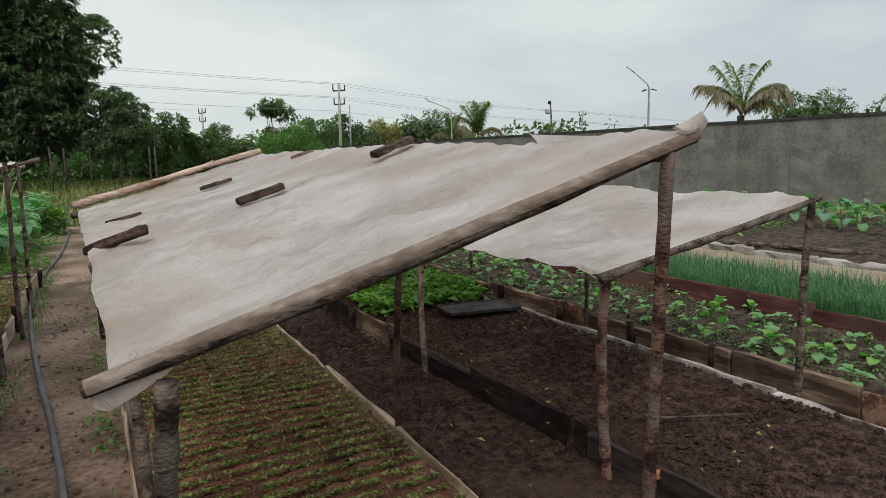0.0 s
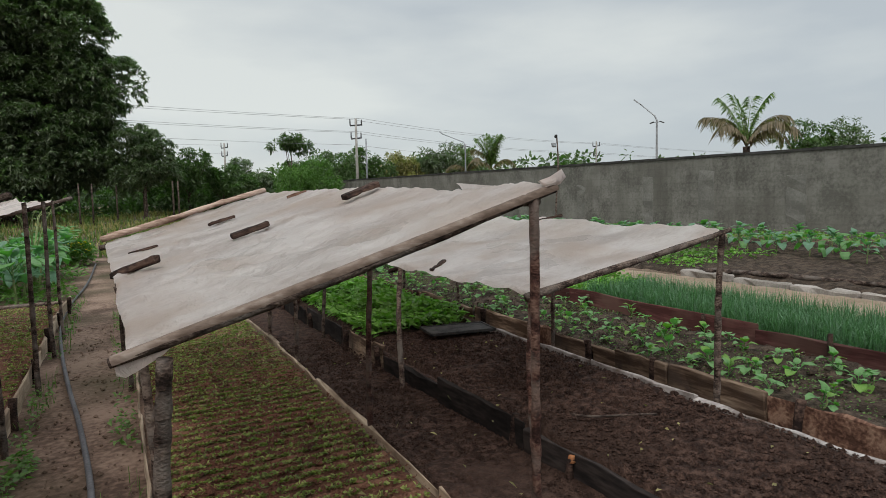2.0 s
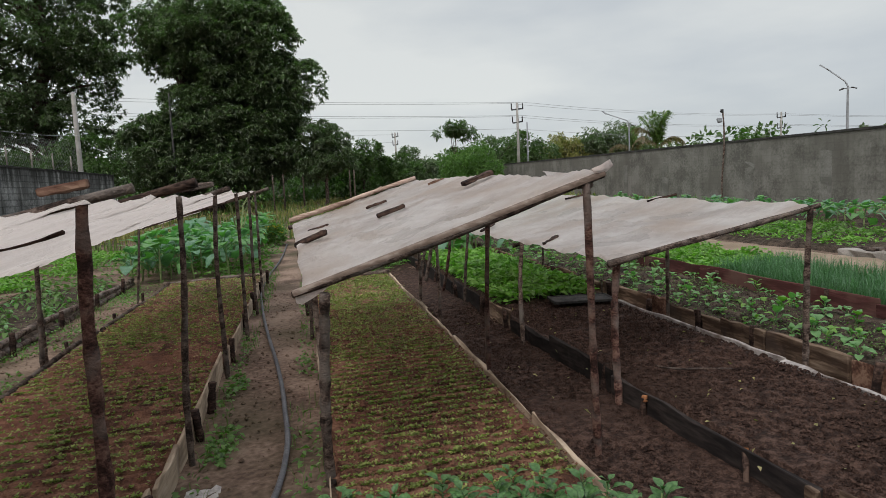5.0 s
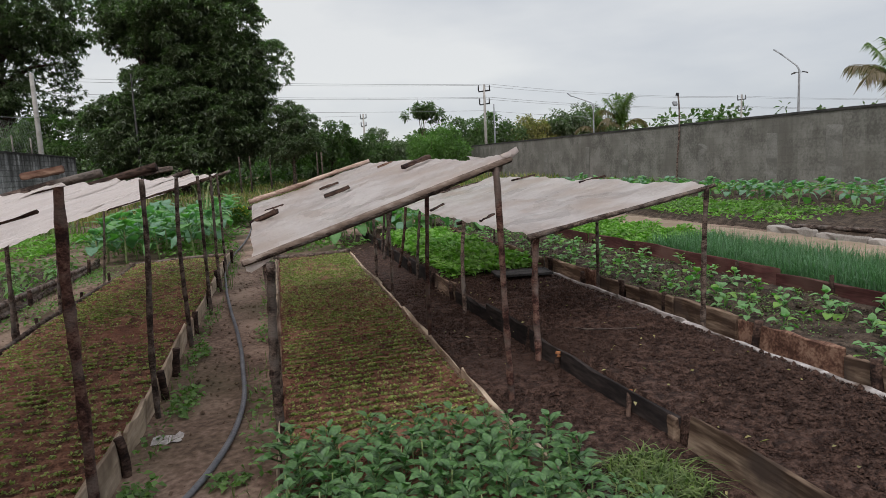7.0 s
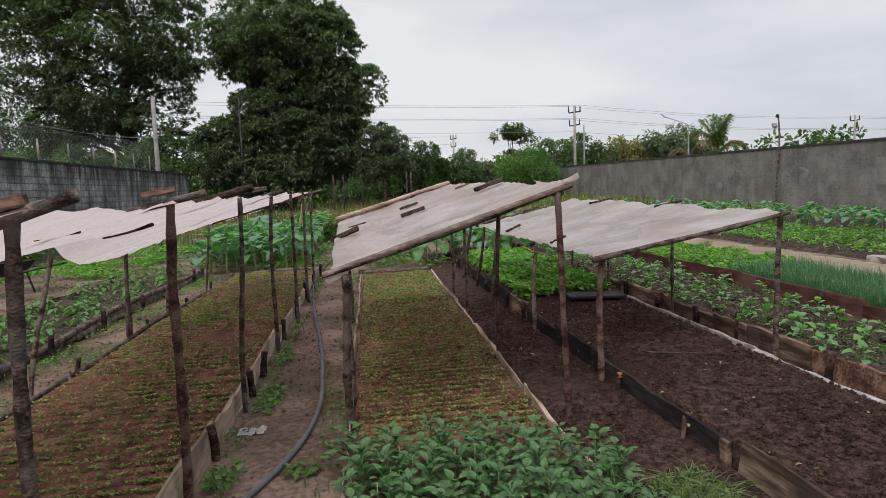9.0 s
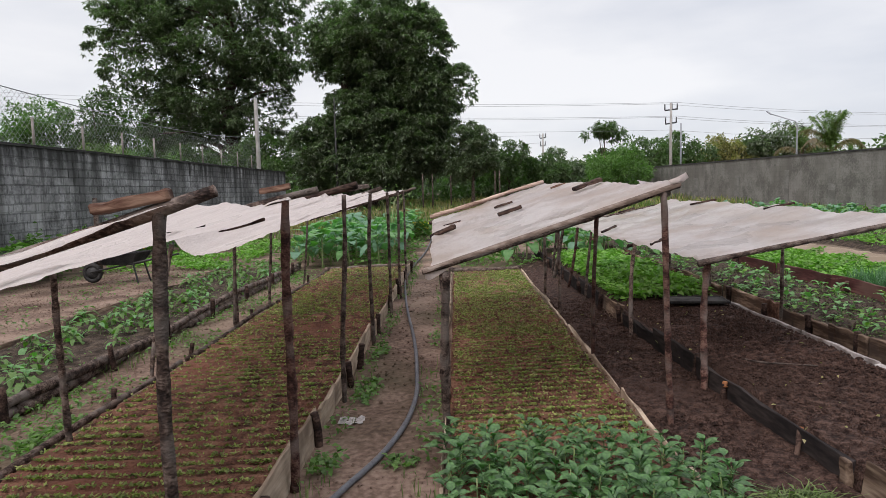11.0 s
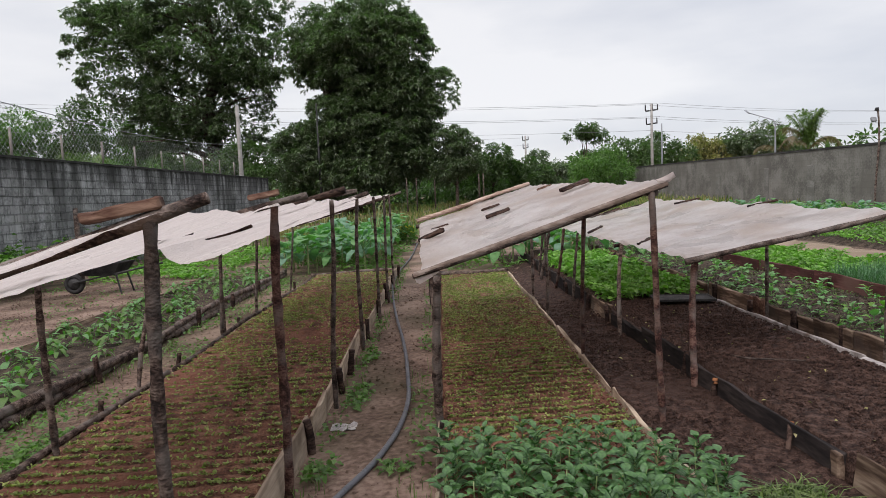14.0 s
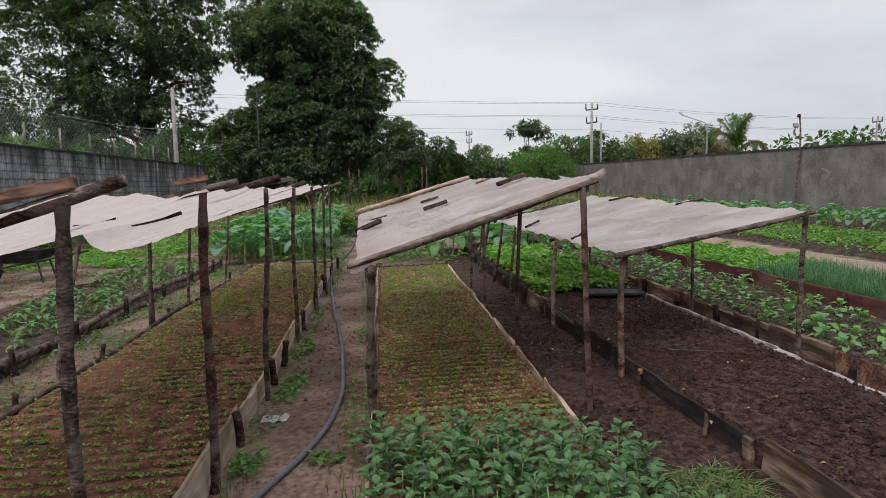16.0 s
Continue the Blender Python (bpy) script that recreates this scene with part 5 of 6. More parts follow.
leaf_stuff("ground_cover", "patchy green ground cover on bare soil", "weeds", [(-7.4, -4.2, 11.2, 19.0)], 14000, 0.0, 0.16, 0.11, 0.06, L_LIME, 711, 0.4, 0.3, 0.8, 0.8)
leaf_stuff("ground_cover", "sparse weeds on the bare soil", "weeds", [(-7.5, -4.2, 2.0, 11.2), (-2.3, -1.7, 10.0, 12.0)], 2600, 0.0, 0.05, 0.06, 0.03, L_BRIGHT, 712, 0.4, 0.3, 0.8, 1.0)
leaf_stuff("ground_cover", "leafy weeds round the collards", "weeds", [(-4.4, 0.0, 10.3, 19.0), (0.75, 2.4, 9.2, 16.0), (2.0, 8.0, 12.4, 22.0)], 24000, 0.0, 0.26, 0.11, 0.055, L_BRIGHT, 713, 0.4, 0.3, 0.7, 0.6)
blades("field_grass", "tall rough grass and weeds beyond the beds", "grass", [(-8.5, 15.0, 19.0, 34.0), (-14.0, 16.0, 34.0, 48.0)], 26000, 0.0, 0.4, 0.025, L_GRASS, 714, 0.5, 0.25)
blades("dry_field_grass", "dry yellowish grass in the field", "grass", [(-8.5, 14.8, 20.0, 36.0), (-14.0, 16.0, 36.0, 60.0)], 22000, 0.0, 0.45, 0.025, L_DRY, 715, 0.5, 0.22)
blades("cut_weed_heap", "heap of pulled green and yellow weeds", "weeds", [(2.26, 2.58, -0.02, 0.40)], 420, 0.0, 0.09, 0.004, L_GRASS, 716, 2.0)
leaf_stuff("cut_weed_heap", "heap of wilting pulled weeds", "weeds", [(2.26, 2.58, -0.02, 0.40)], 900, 0.0, 0.10, 0.055, 0.010, L_GRASS, 717, 0.3)
leaf_stuff("fallen_leaves", "scattered dry leaves and scraps on dark soil", "leaf litter", [(2.1, 3.85, -2.6, 4.6), (0.85, 2.0, 1.5, 8.0)], 150, 0.14, 0.01, 0.035, 0.018, L_DRY, 718, 0.05)

# flowering bush and bare twigs where the path ends
leaf_stuff("flower_bush", "leafy bush with yellow flowers beside the path", "bush", [(-0.5, 0.1, 16.8, 17.8)], 900, 0.0, 0.75, 0.11, 0.06, L_BRIGHT, 720, 0.3)
leaf_stuff("yellow_flowers", "yellow blossoms on the bush", "flower", [(-0.45, 0.05, 16.7, 17.2)], 45, 0.3, 0.4, 0.07, 0.07, L_YELLOW, 721, 0.3)
leaf_stuff("yellow_flowers", "yellow blossoms among the wall weeds", "flower", [(-8.4, -7.4, 12.5, 16.0)], 50, 0.25, 0.45, 0.10, 0.09, L_YELLOW, 722, 0.3)
twig = empty("bare_shrub", (-0.75, 13.0, gz(-0.75)), "spindly shrub with thin bare twigs and few leaves", "shrub")
tw = np.random.default_rng(44)
for k in range(9):
    a = tw.uniform(0, 6.28)
    p1 = Vector((0.25 * math.cos(a), 0.25 * math.sin(a), tw.uniform(1.0, 1.35)))
    p2 = p1 + Vector((0.35 * math.cos(a + tw.normal(0, 0.6)), 0.35 * math.sin(a), tw.uniform(0.2, 0.5)))
    v, f = tube_data([(0, 0, -0.05), (0.05 * math.cos(a), 0.05 * math.sin(a), 0.6), p1, p2], [0.014, 0.011, 0.008, 0.004], 5)
    child("twig", raw("twig", v, f, L_STEM), twig)
tc_ = np.array([(-0.0 + tw.normal(0, 0.35), tw.normal(0, 0.35), tw.uniform(1.1, 1.75)) for _ in range(60)])
child("foliage", quads("foliage", leaves_at(tc_, tw.normal(0, 1, (60, 3)), 0.09, 0.05, 0.3, 0.5, tw), L_BRIGHT), twig)

# clods on the dark soil
cr = np.random.default_rng(90)


def clods(label, boxes, n, base, size, material):
    out_v, out_f = [], []
    o = np.array([(1, 0, 0), (-1, 0, 0), (0, 1, 0), (0, -1, 0), (0, 0, 1), (0, 0, -1)], dtype=float)
    fs = ((0, 2, 4), (2, 1, 4), (1, 3, 4), (3, 0, 4), (2, 0, 5), (1, 2, 5), (3, 1, 5), (0, 3, 5))
    area = sum((b[1] - b[0]) * (b[3] - b[2]) for b in boxes)
    for bx in boxes:
        for _ in range(int(n * (bx[1] - bx[0]) * (bx[3] - bx[2]) / area)):
            x, y = cr.uniform(bx[0], bx[1]), cr.uniform(bx[2], bx[3])
            s = size * cr.lognormal(0, 0.5)
            k = len(out_v)
            for p in o:
                q = p * s * cr.uniform(0.6, 1.2, 3)
                out_v.append((x + q[0], y + q[1], gz(x, y) + base + q[2] * 0.8))
            out_f += [(a + k, b + k, c + k) for a, b, c in fs]
    return thing("soil_clods", raw("soil_clods", out_v, out_f, material, smooth=False), label, "soil", kind="stuff")


clods("loose crumbly clods on the dark bed", [(2.78, 3.84, -2.6, 4.8)], 30000, 0.134, 0.0075, M_SOIL_DARK)
clods("loose crumbly clods in the dark aisle", [(2.07, 2.68, -2.6, 6.0)], 14000, 0.014, 0.0065, M_SOIL_DARK)
clods("crumbs of soil on the seed beds", [(0.82, 2.0, 0.8, 6.0), (-1.6, -0.08, -1.0, 6.0)], 26000, 0.05, 0.0052, M_SOIL_BROWN)
clods("clods on the cabbage bed", [(4.18, 5.36, -2.6, 8.0)], 5000, 0.135, 0.01, M_SOIL_MID)
clods("clods and crumbs on bare ground", [(-7.4, -4.2, 3.0, 12.0), (0.1, 0.75, -1.0, 8.0), (-2.3, -1.75, 0.0, 10.0)], 6500, 0.0, 0.008, M_GROUND)

# ---------------------------------------------------------------- trees


def crown_leaves(centre, radii, n_clumps, per, L, W, clump_r, seed, lobes=0, droop=0.25):
    """Leaf rosettes on the outer side of many lobes that make up an uneven crown, over a thinner dark core."""
    r = np.random.default_rng(seed)
    radii = np.asarray(radii, dtype=float)
    size = float(np.mean(radii))
    nl = lobes or int(max(5, min(26, 7 * size ** 0.75)))
    u = r.normal(0, 1, (nl, 3))
    u /= np.linalg.norm(u, axis=1, keepdims=True)
    lc = np.asarray(centre) + u * radii * r.uniform(0.58, 0.92, (nl, 1))
    lr = size * r.uniform(0.26, 0.46, nl) * (1 if nl > 6 else 1.25)
    k = r.integers(0, nl, n_clumps)
    w = r.normal(0, 1, (n_clumps, 3)) + u[k] * 0.9
    w[:, 2] += 0.35
    w /= np.linalg.norm(w, axis=1, keepdims=True)
    cc = lc[k] + w * lr[k][:, None] * r.uniform(0.72, 1.08, (n_clumps, 1)) * np.array([1.1, 1.1, 0.85])
    c = np.repeat(cc, per, axis=0)
    d = r.normal(0, 1, (len(c), 3)) + np.repeat(w, per, axis=0) * 0.7
    d[:, 2] -= 0.25
    d /= np.linalg.norm(d, axis=1, keepdims=True)
    out = leaves_at(c + d * clump_r * r.uniform(0.1, 1.0, (len(c), 1)), d, L, W, droop, 0.8, r)
    m = int(n_clumps * per * 0.3)
    q = r.normal(0, 1, (m, 3))
    q /= np.linalg.norm(q, axis=1, keepdims=True)
    inner = np.asarray(centre) + q * radii * (r.random((m, 1)) ** 0.5) * 0.66
    core = leaves_at(inner, r.normal(0, 1, (m, 3)), L * 1.25, W * 1.5, droop, 0.4, r)
    return cc, np.concatenate([out, core])


def tree(name, label, base, height, crowns, trunk_r, material, n, per, L, W, clump_r, seed, limbs=7, fork=0.25, category="tree", bark=None):
    """A tapered trunk with limbs that reach into crowns ((x, y, z), radii) given from its base."""
    r = np.random.default_rng(seed)
    x, y = base
    e = empty(name, (x, y, gz(x, y)), label, category)
    top = Vector(crowns[0][0])
    pts = [Vector((0, 0, -0.2)), Vector((r.normal(0, 0.1), r.normal(0, 0.1), height * fork)), top * 0.6, top]
    v, f = tube_data(pts, [trunk_r * 1.2, trunk_r, trunk_r * 0.6, trunk_r * 0.25], 10, 0.15, seed)
    child("trunk", raw("trunk", v, f, bark or M_BARK), e)
    tot = sum(c[1][0] * c[1][2] for c in crowns)
    out = []
    for k, (c, rad) in enumerate(crowns):
        cc, lv = crown_leaves(c, rad, int(n * rad[0] * rad[2] / tot), per, L, W, clump_r, seed + k)
        out.append(lv)
        for j in range(max(1, limbs // len(crowns))):
            tip = Vector(cc[r.integers(len(cc))])
            st = pts[1].lerp(pts[2], r.random())
            midp = st.lerp(tip, 0.5) + Vector((0, 0, 0.08 * height * r.random()))
            v, f = tube_data([st, midp, tip], [trunk_r * 0.42, trunk_r * 0.24, trunk_r * 0.06], 6, 0.1, seed + j)
            child("limb", raw("limb", v, f, bark or M_BARK), e)
    child("crown", quads("crown", np.concatenate(out), material), e)
    return e


def spray_crown(crowns, n_sprays, leaves, L, W, size, seed, core=0.22):
    """A crown of separate domed sprays: whorls of drooping leaves on their outer sides, dark hollows between them, loose twigs at the rim."""
    r = np.random.default_rng(seed)
    c0 = np.array([c for c, _ in crowns], dtype=float)
    rad = np.array([q for _, q in crowns], dtype=float)
    share = (rad[:, 0] * rad[:, 2]) / np.sum(rad[:, 0] * rad[:, 2])
    k = r.choice(len(crowns), n_sprays, p=share)
    u = r.normal(0, 1, (n_sprays, 3))
    u[:, 1] -= 0.35
    u /= np.linalg.norm(u, axis=1, keepdims=True)
    sc = c0[k] + u * rad[k] * r.uniform(0.70, 1.02, (n_sprays, 1))
    sr = size * r.lognormal(0, 0.3, n_sprays)
    m = r.poisson(leaves / 8, n_sprays) + 4
    w = np.repeat(np.arange(n_sprays), m)
    d = r.normal(0, 1, (len(w), 3)) + u[w] * 0.9
    d[:, 2] += 0.9
    d /= np.linalg.norm(d, axis=1, keepdims=True)
    hub = sc[w] + d * sr[w][:, None] * r.uniform(0.55, 1.08, (len(w), 1)) * np.array([1.15, 1.15, 0.75])
    c = np.repeat(hub, 8, axis=0)
    q = r.normal(0, 1, (len(c), 3)) + np.repeat(d, 8, axis=0) * 0.55
    q[:, 2] = q[:, 2] * 0.5 - 0.15
    out = leaves_at(c, q, L, W, 0.35, 0.9, r)
    mi = int(len(c) * core)
    ki = r.choice(len(crowns), mi, p=share)
    v = r.normal(0, 1, (mi, 3))
    v /= np.linalg.norm(v, axis=1, keepdims=True)
    inner = c0[ki] + v * rad[ki] * (r.random((mi, 1)) ** 0.45) * 0.72
    return sc, np.concatenate([out, leaves_at(inner, r.normal(0, 1, (mi, 3)), L * 1.3, W * 1.6, 0.3, 0.4, r)])


def great_tree(label, base, trunk, trunk_r, crowns, n_sprays, leaves, L, W, size, seed, limbs, material, name="mango_tree", core=0.22):
    """A big tree: a crooked trunk, forked limbs that reach the sprays, and a lumpy crown."""
    r = np.random.default_rng(seed + 1)
    x, y = base
    e = empty(name, (x, y, gz(x, y)), label, "tree")
    pts = [Vector(p) for p in trunk]
    n = len(pts)
    v, f = tube_data(pts, [trunk_r * (1.25 - 0.95 * i / (n - 1)) for i in range(n)], 10, 0.15, seed)
    child("trunk", raw("trunk", v, f, M_BARK), e)
    sc, lv = spray_crown(crowns, n_sprays, leaves, L, W, size, seed, core)
    for tip in sc[r.choice(len(sc), limbs, replace=False)]:
        tip = Vector(tip)
        st = min((pts[i].lerp(pts[i + 1], q / 4) for i in range(1, n - 1) for q in range(4)), key=lambda p: (p - tip).length + max(0.0, p.z - tip.z + 1.5) * 2)
        midp = st.lerp(tip, 0.5) + Vector((r.normal(0, 0.3), r.normal(0, 0.3), 0.12 * (tip - st).length))
        v, f = tube_data([st, midp, tip], [trunk_r * 0.38, trunk_r * 0.2, trunk_r * 0.05], 6, 0.1, seed)
        child("limb", raw("limb", v, f, M_BARK), e)
    child("crown", quads("crown", lv, material), e)
    return e


# two great mango trees at the end of the garden
great_tree("great dark green mango tree with a dense drooping crown", (-5.2, 43.0), [(0, 0, -0.3), (0.2, 0, 2.2), (-1.2, 0.2, 5.5), (-1.6, 0, 9.0), (0.6, 0, 13.0)], 0.5,
           [((1.4, 0, 11.0), (4.3, 3.8, 4.0)), ((4.2, 0, 8.3), (3.0, 2.8, 2.4)), ((0.8, 0, 5.6), (4.4, 3.6, 3.4)), ((-3.0, -0.3, 4.0), (2.2, 2.4, 2.7)), ((4.2, 0, 4.3), (2.5, 2.4, 2.2)), ((0.4, -0.5, 2.6), (4.4, 3.0, 1.9)), ((-2.3, 0, 11.6), (2.1, 2.2, 2.6)), ((2.9, 0, 12.3), (2.1, 2.0, 2.0)), ((3.4, 0, 6.4), (2.6, 2.4, 1.9))],
           690, 250, 0.25, 0.10, 0.78, 800, 26, L_MANGO, core=0.25)
great_tree("tall old mango tree with gaps of sky between its branches", (-16.2, 47.0), [(0, 0, -0.3), (0.1, 0, 3.5), (-0.5, 0, 7.5), (0.4, 0, 12.0), (0.0, 0, 16.0)], 0.55,
           [((0, 0, 13.2), (5.6, 4.2, 4.0)), ((-6.4, 0, 12.2), (3.9, 3.2, 3.9)), ((3.2, 0, 10.6), (2.4, 2.4, 2.8)), ((-1.8, 0, 8.2), (3.8, 3.0, 2.3)), ((1.6, 0, 6.6), (2.3, 2.2, 2.3)), ((3.0, 0, 3.9), (2.2, 2.0, 2.2)), ((-5.5, 0, 15.8), (4.2, 3.2, 2.4)), ((2.0, 0, 16.6), (4.4, 3.4, 2.8)), ((-2.5, 1, 3.6), (3.4, 2.0, 2.4)), ((-4.6, 1, 6.6), (3.0, 2.2, 1.9))],
           490, 240, 0.26, 0.105, 0.8, 820, 34, L_MANGO, core=0.05)
great_tree("small round mango tree with a thin trunk", (2.1, 41.0), [(0, 0, -0.2), (0, 0, 1.6), (0.1, 0, 3.0), (0, 0, 4.6)], 0.11,
           [((0, 0, 3.9), (1.6, 1.5, 1.7)), ((-0.6, 0, 2.7), (1.5, 1.3, 1.0)), ((0.8, 0, 3.0), (1.0, 1.0, 0.9))], 95, 130, 0.21, 0.075, 0.5, 840, 8, L_MANGO, "small_tree")
tree("bush_tree", "rounded bright green bushy tree", (11.6, 42.0), 4, [((0, 0, 1.9), (2.3, 2.0, 2.0))], 0.12, L_BRIGHT, 620, 14, 0.18, 0.075, 0.18, 850, 3)
tree("umbrella_tree", "thin flat-topped tree with sparse foliage", (14.1, 54.0), 6.5, [((0, 0, 5.2), (1.6, 1.4, 0.7))], 0.10, L_FAR, 90, 16, 0.3, 0.12, 0.28, 860, 5)
for k, (x, y, h, w, mt) in enumerate(((5.0, 45, 4.4, 1.5, L_FAR), (7.4, 47, 3.4, 1.9, L_FAR), (9.4, 50, 3.6, 2.0, L_MANGO), (4.2, 50, 3.2, 1.6, L_BRIGHT), (6.2, 52, 3.8, 1.6, L_FAR), (-9.0, 52, 5.6, 2.2, L_FAR), (-12.5, 56, 6.2, 2.4, L_FAR), (-11.6, 39.0, 5.0, 1.7, L_FAR), (-14.0, 41.0, 5.4, 2.0, L_FAR), (-17.0, 42.0, 5.0, 2.0, L_FAR))):
    tree("young_tree", "young leafy tree at the field's edge", (x, y), h, [((0, 0, h * 0.62), (w, w * 0.8, h * 0.42))], 0.08, mt, 260, 13, 0.24, 0.10, 0.2, 870 + k, 4)
for k, (x, y, h, w, mt) in enumerate(((15.5, 56, 3.6, 2.2, L_FAR), (20, 62, 4.4, 3.2, L_FAR), (25, 68, 5.4, 3.4, L_FAR), (30, 70, 4.6, 3.4, L_DRY), (34, 70, 6.2, 3.0, L_MANGO), (38.5, 70, 6.4, 3.4, L_MANGO), (43, 74, 4.2, 2.4, L_FAR), (64, 41, 6.5, 3.0, L_FAR), (71, 41, 6.6, 4.2, L_MANGO), (77, 36, 6.8, 5.0, L_FAR), (84, 30, 6.8, 5.0, L_FAR))):
    tree("far_tree", "distant leafy tree behind the grey wall", (x, y), h, [((0, 0, h * 0.66), (w, w * 0.7, h * 0.36)), ((w * 0.5, 0, h * 0.45), (w * 0.8, w * 0.6, h * 0.34))], 0.14, mt, 330, 12, 0.34, 0.16, 0.32, 890 + k, 4)
for k, (x, y, h, w) in enumerate(((-33, 48, 9.6, 3.2), (-28.5, 50, 9.8, 3.0), (-38, 44, 9.4, 3.6), (-24, 52, 8.8, 3.4), (-44, 38, 8.6, 4.0), (-20, 40, 4.2, 2.6), (-17, 34, 3.6, 2.4), (-22, 30, 3.9, 2.6), (-27, 26, 4.4, 3.0))):
    tree("far_tree", "leafy tree standing beyond the block wall", (x, y), h, [((0, 0, h * 0.7), (w, w * 0.8, h * 0.32)), ((-w * 0.3, 0, h * 0.42), (w * 1.1, w * 0.8, h * 0.34))], 0.16, L_FAR if k % 3 else L_BRIGHT, 620, 13, 0.27, 0.13, 0.24, 920 + k, 5)
# the wood's edge on the horizon
hr = np.random.default_rng(5)
hv = []
for k in range(220):
    a = hr.uniform(-1.9, 1.9)
    R = hr.uniform(85, 150)
    x, y = R * math.sin(a), R * math.cos(a)
    h = hr.uniform(2.5, 5.0) * R / 90
    _, lv = crown_leaves((x, y, gz(x, y) + h * 0.45), (3.6 * R / 90, 3.0, h * 0.55), 26, 7, 1.1, 0.55, 0.8, 1000 + k)
    hv.append(lv)
thing("far_wood", quads("far_wood", np.concatenate(hv), L_FAR), "distant belt of trees along the horizon", "trees", kind="stuff")
hv = []
for k in range(80):
    x, y = hr.uniform(-9, 14.5), hr.uniform(49, 58)
    _, lv = crown_leaves((x, y, gz(x, y) + 0.7), (1.3, 1.0, hr.uniform(0.9, 1.9)), 26, 9, 0.36, 0.15, 0.28, 1300 + k)
    hv.append(lv)
thing("hedge", quads("hedge", np.concatenate(hv), L_FAR), "rough scrubby hedge beyond the field", "hedge", kind="stuff")


def palm(base, height, n, L, label, seed, dry=0.3):
    r = np.random.default_rng(seed)
    x, y = base
    e = empty("palm_tree", (x, y, gz(x, y)), label, "palm tree")
    v, f = tube_data([(0, 0, -0.2), (0.1, 0, height * 0.5), (0, 0, height)], [0.2, 0.15, 0.14], 9, 0.1, seed)
    child("trunk", raw("trunk", v, f, M_BARK), e)
    for k in range(n):
        a = k * 2.4 + r.normal(0, 0.2)
        old = k < n * dry
        el = r.uniform(0.7, 1.35) if old else r.uniform(1.25, 1.56)
        bend = r.uniform(0.9, 1.5) if old else r.uniform(0.2, 0.6)
        pts = []
        p, ang = Vector((0, 0, height)), el
        for i in range(13):
            pts.append(p.copy())
            p = p + Vector((math.cos(a) * math.cos(ang), math.sin(a) * math.cos(ang), math.sin(ang))) * (L / 12)
            ang -= bend / 8 * (0.4 + i / 9)
        v, f = tube_data(pts, [0.035 * (1 - i / 14) for i in range(13)], 4)
        fr = child("frond", raw("rib", v, f, L_PALM_DRY if old else L_PALM), e)
        c, d = [], []
        for i in range(2, 12):
            t_ = (pts[i + 1] - pts[i - 1]).normalized()
            for s in (-1, 1):
                for j in range(5):
                    q = pts[i].lerp(pts[i + 1], j / 5)
                    side = Vector((-math.sin(a), math.cos(a), 0)) * s
                    c.append(q)
                    d.append(side * 0.75 + t_ * 0.7 + Vector((0, 0, -0.35 - 0.3 * old)))
        lv = leaves_at(np.array([tuple(q) for q in c]), np.array([tuple(q) for q in d]), L * 0.21, 0.075, 0.45, 0.6, r)
        child("leaflet_fringe", quads("leaflet_fringe", lv, L_PALM_DRY if old else L_PALM), fr)
    return e


palm((24.9, 17.8), 2.9, 12, 2.4, "ragged coconut palm with drooping half-dry fronds", 950, 0.6)
palm((25.4, 39.6), 2.5, 13, 2.7, "young green coconut palm behind the wall", 951, 0.15)
palm((27.0, 46.0), 2.6, 10, 2.2, "small yellowish palm among the far trees", 952, 0.3)
palm((-15.5, 27.0), 1.9, 11, 2.3, "small yellow-green palm beyond the block wall", 953, 0.1)

# ---------------------------------------------------------------- poles, lamps, cables, fence


def utility_pole(x, y, top, label, rad=0.105, arms=((0.55, 0.46), (1.55, 0.40))):
    z = gz(x, y)
    e = empty("utility_pole", (x, y, z), label, "utility pole", "utility poles")
    h = top - z
    v, f = tube_data([(0, 0, -0.2), (0, 0, h * 0.5), (0, 0, h)], [rad * 1.3, rad, rad * 0.75], 8)
    child("shaft", raw("shaft", v, f, M_POLE), e)
    for dz, w in arms:
        v, f = tube_data([(-w, 0, h - dz), (w, 0, h - dz + 0.1)], 0.055, 6)
        arm = child("crossarm", raw("crossarm", v, f, M_DARK_METAL), e)
        for s in (-1, 0.15, 1):
            v, f = tube_data([(w * s, 0, h - dz + 0.05), (w * s, 0, h - dz + 0.5)], [0.05, 0.04], 6)
            child("insulator", raw("insulator", v, f, M_DARK_METAL), arm)
    return e


utility_pole(17.2, 46.0, 7.6, "tall concrete utility pole with two crossarms")
utility_pole(46.0, 52.0, 7.0, "distant concrete utility pole with two crossarms")
utility_pole(10.22, 65.0, 7.2, "distant utility pole above the trees", 0.11, ((0.5, 0.3), (1.3, 0.26)))


def plain_pole(x, y, top, rad, label, material, lean=0.0):
    v, f = tube_data([(0, 0, -0.2), (lean * 0.5, 0, (top - gz(x, y)) * 0.5), (lean, 0, top - gz(x, y))], [rad * 1.2, rad, rad * 0.8], 8)
    return thing("pole", raw("pole", v, f, material), label, "pole", at=(x, y, gz(x, y)))


plain_pole(17.25, 44.0, 5.9, 0.06, "thin grey pole standing beside the utility pole", M_METAL)
plain_pole(-9.15, 30.0, 6.4, 0.11, "square concrete pole at the end of the net fence", M_POLE)
plain_pole(-7.0, 40.0, 7.8, 0.07, "thin dark pole in front of the trees", M_DARK_METAL)
plain_pole(-7.2, 11.6, 1.55, 0.06, "weathered stump post among the weeds", M_BARK)
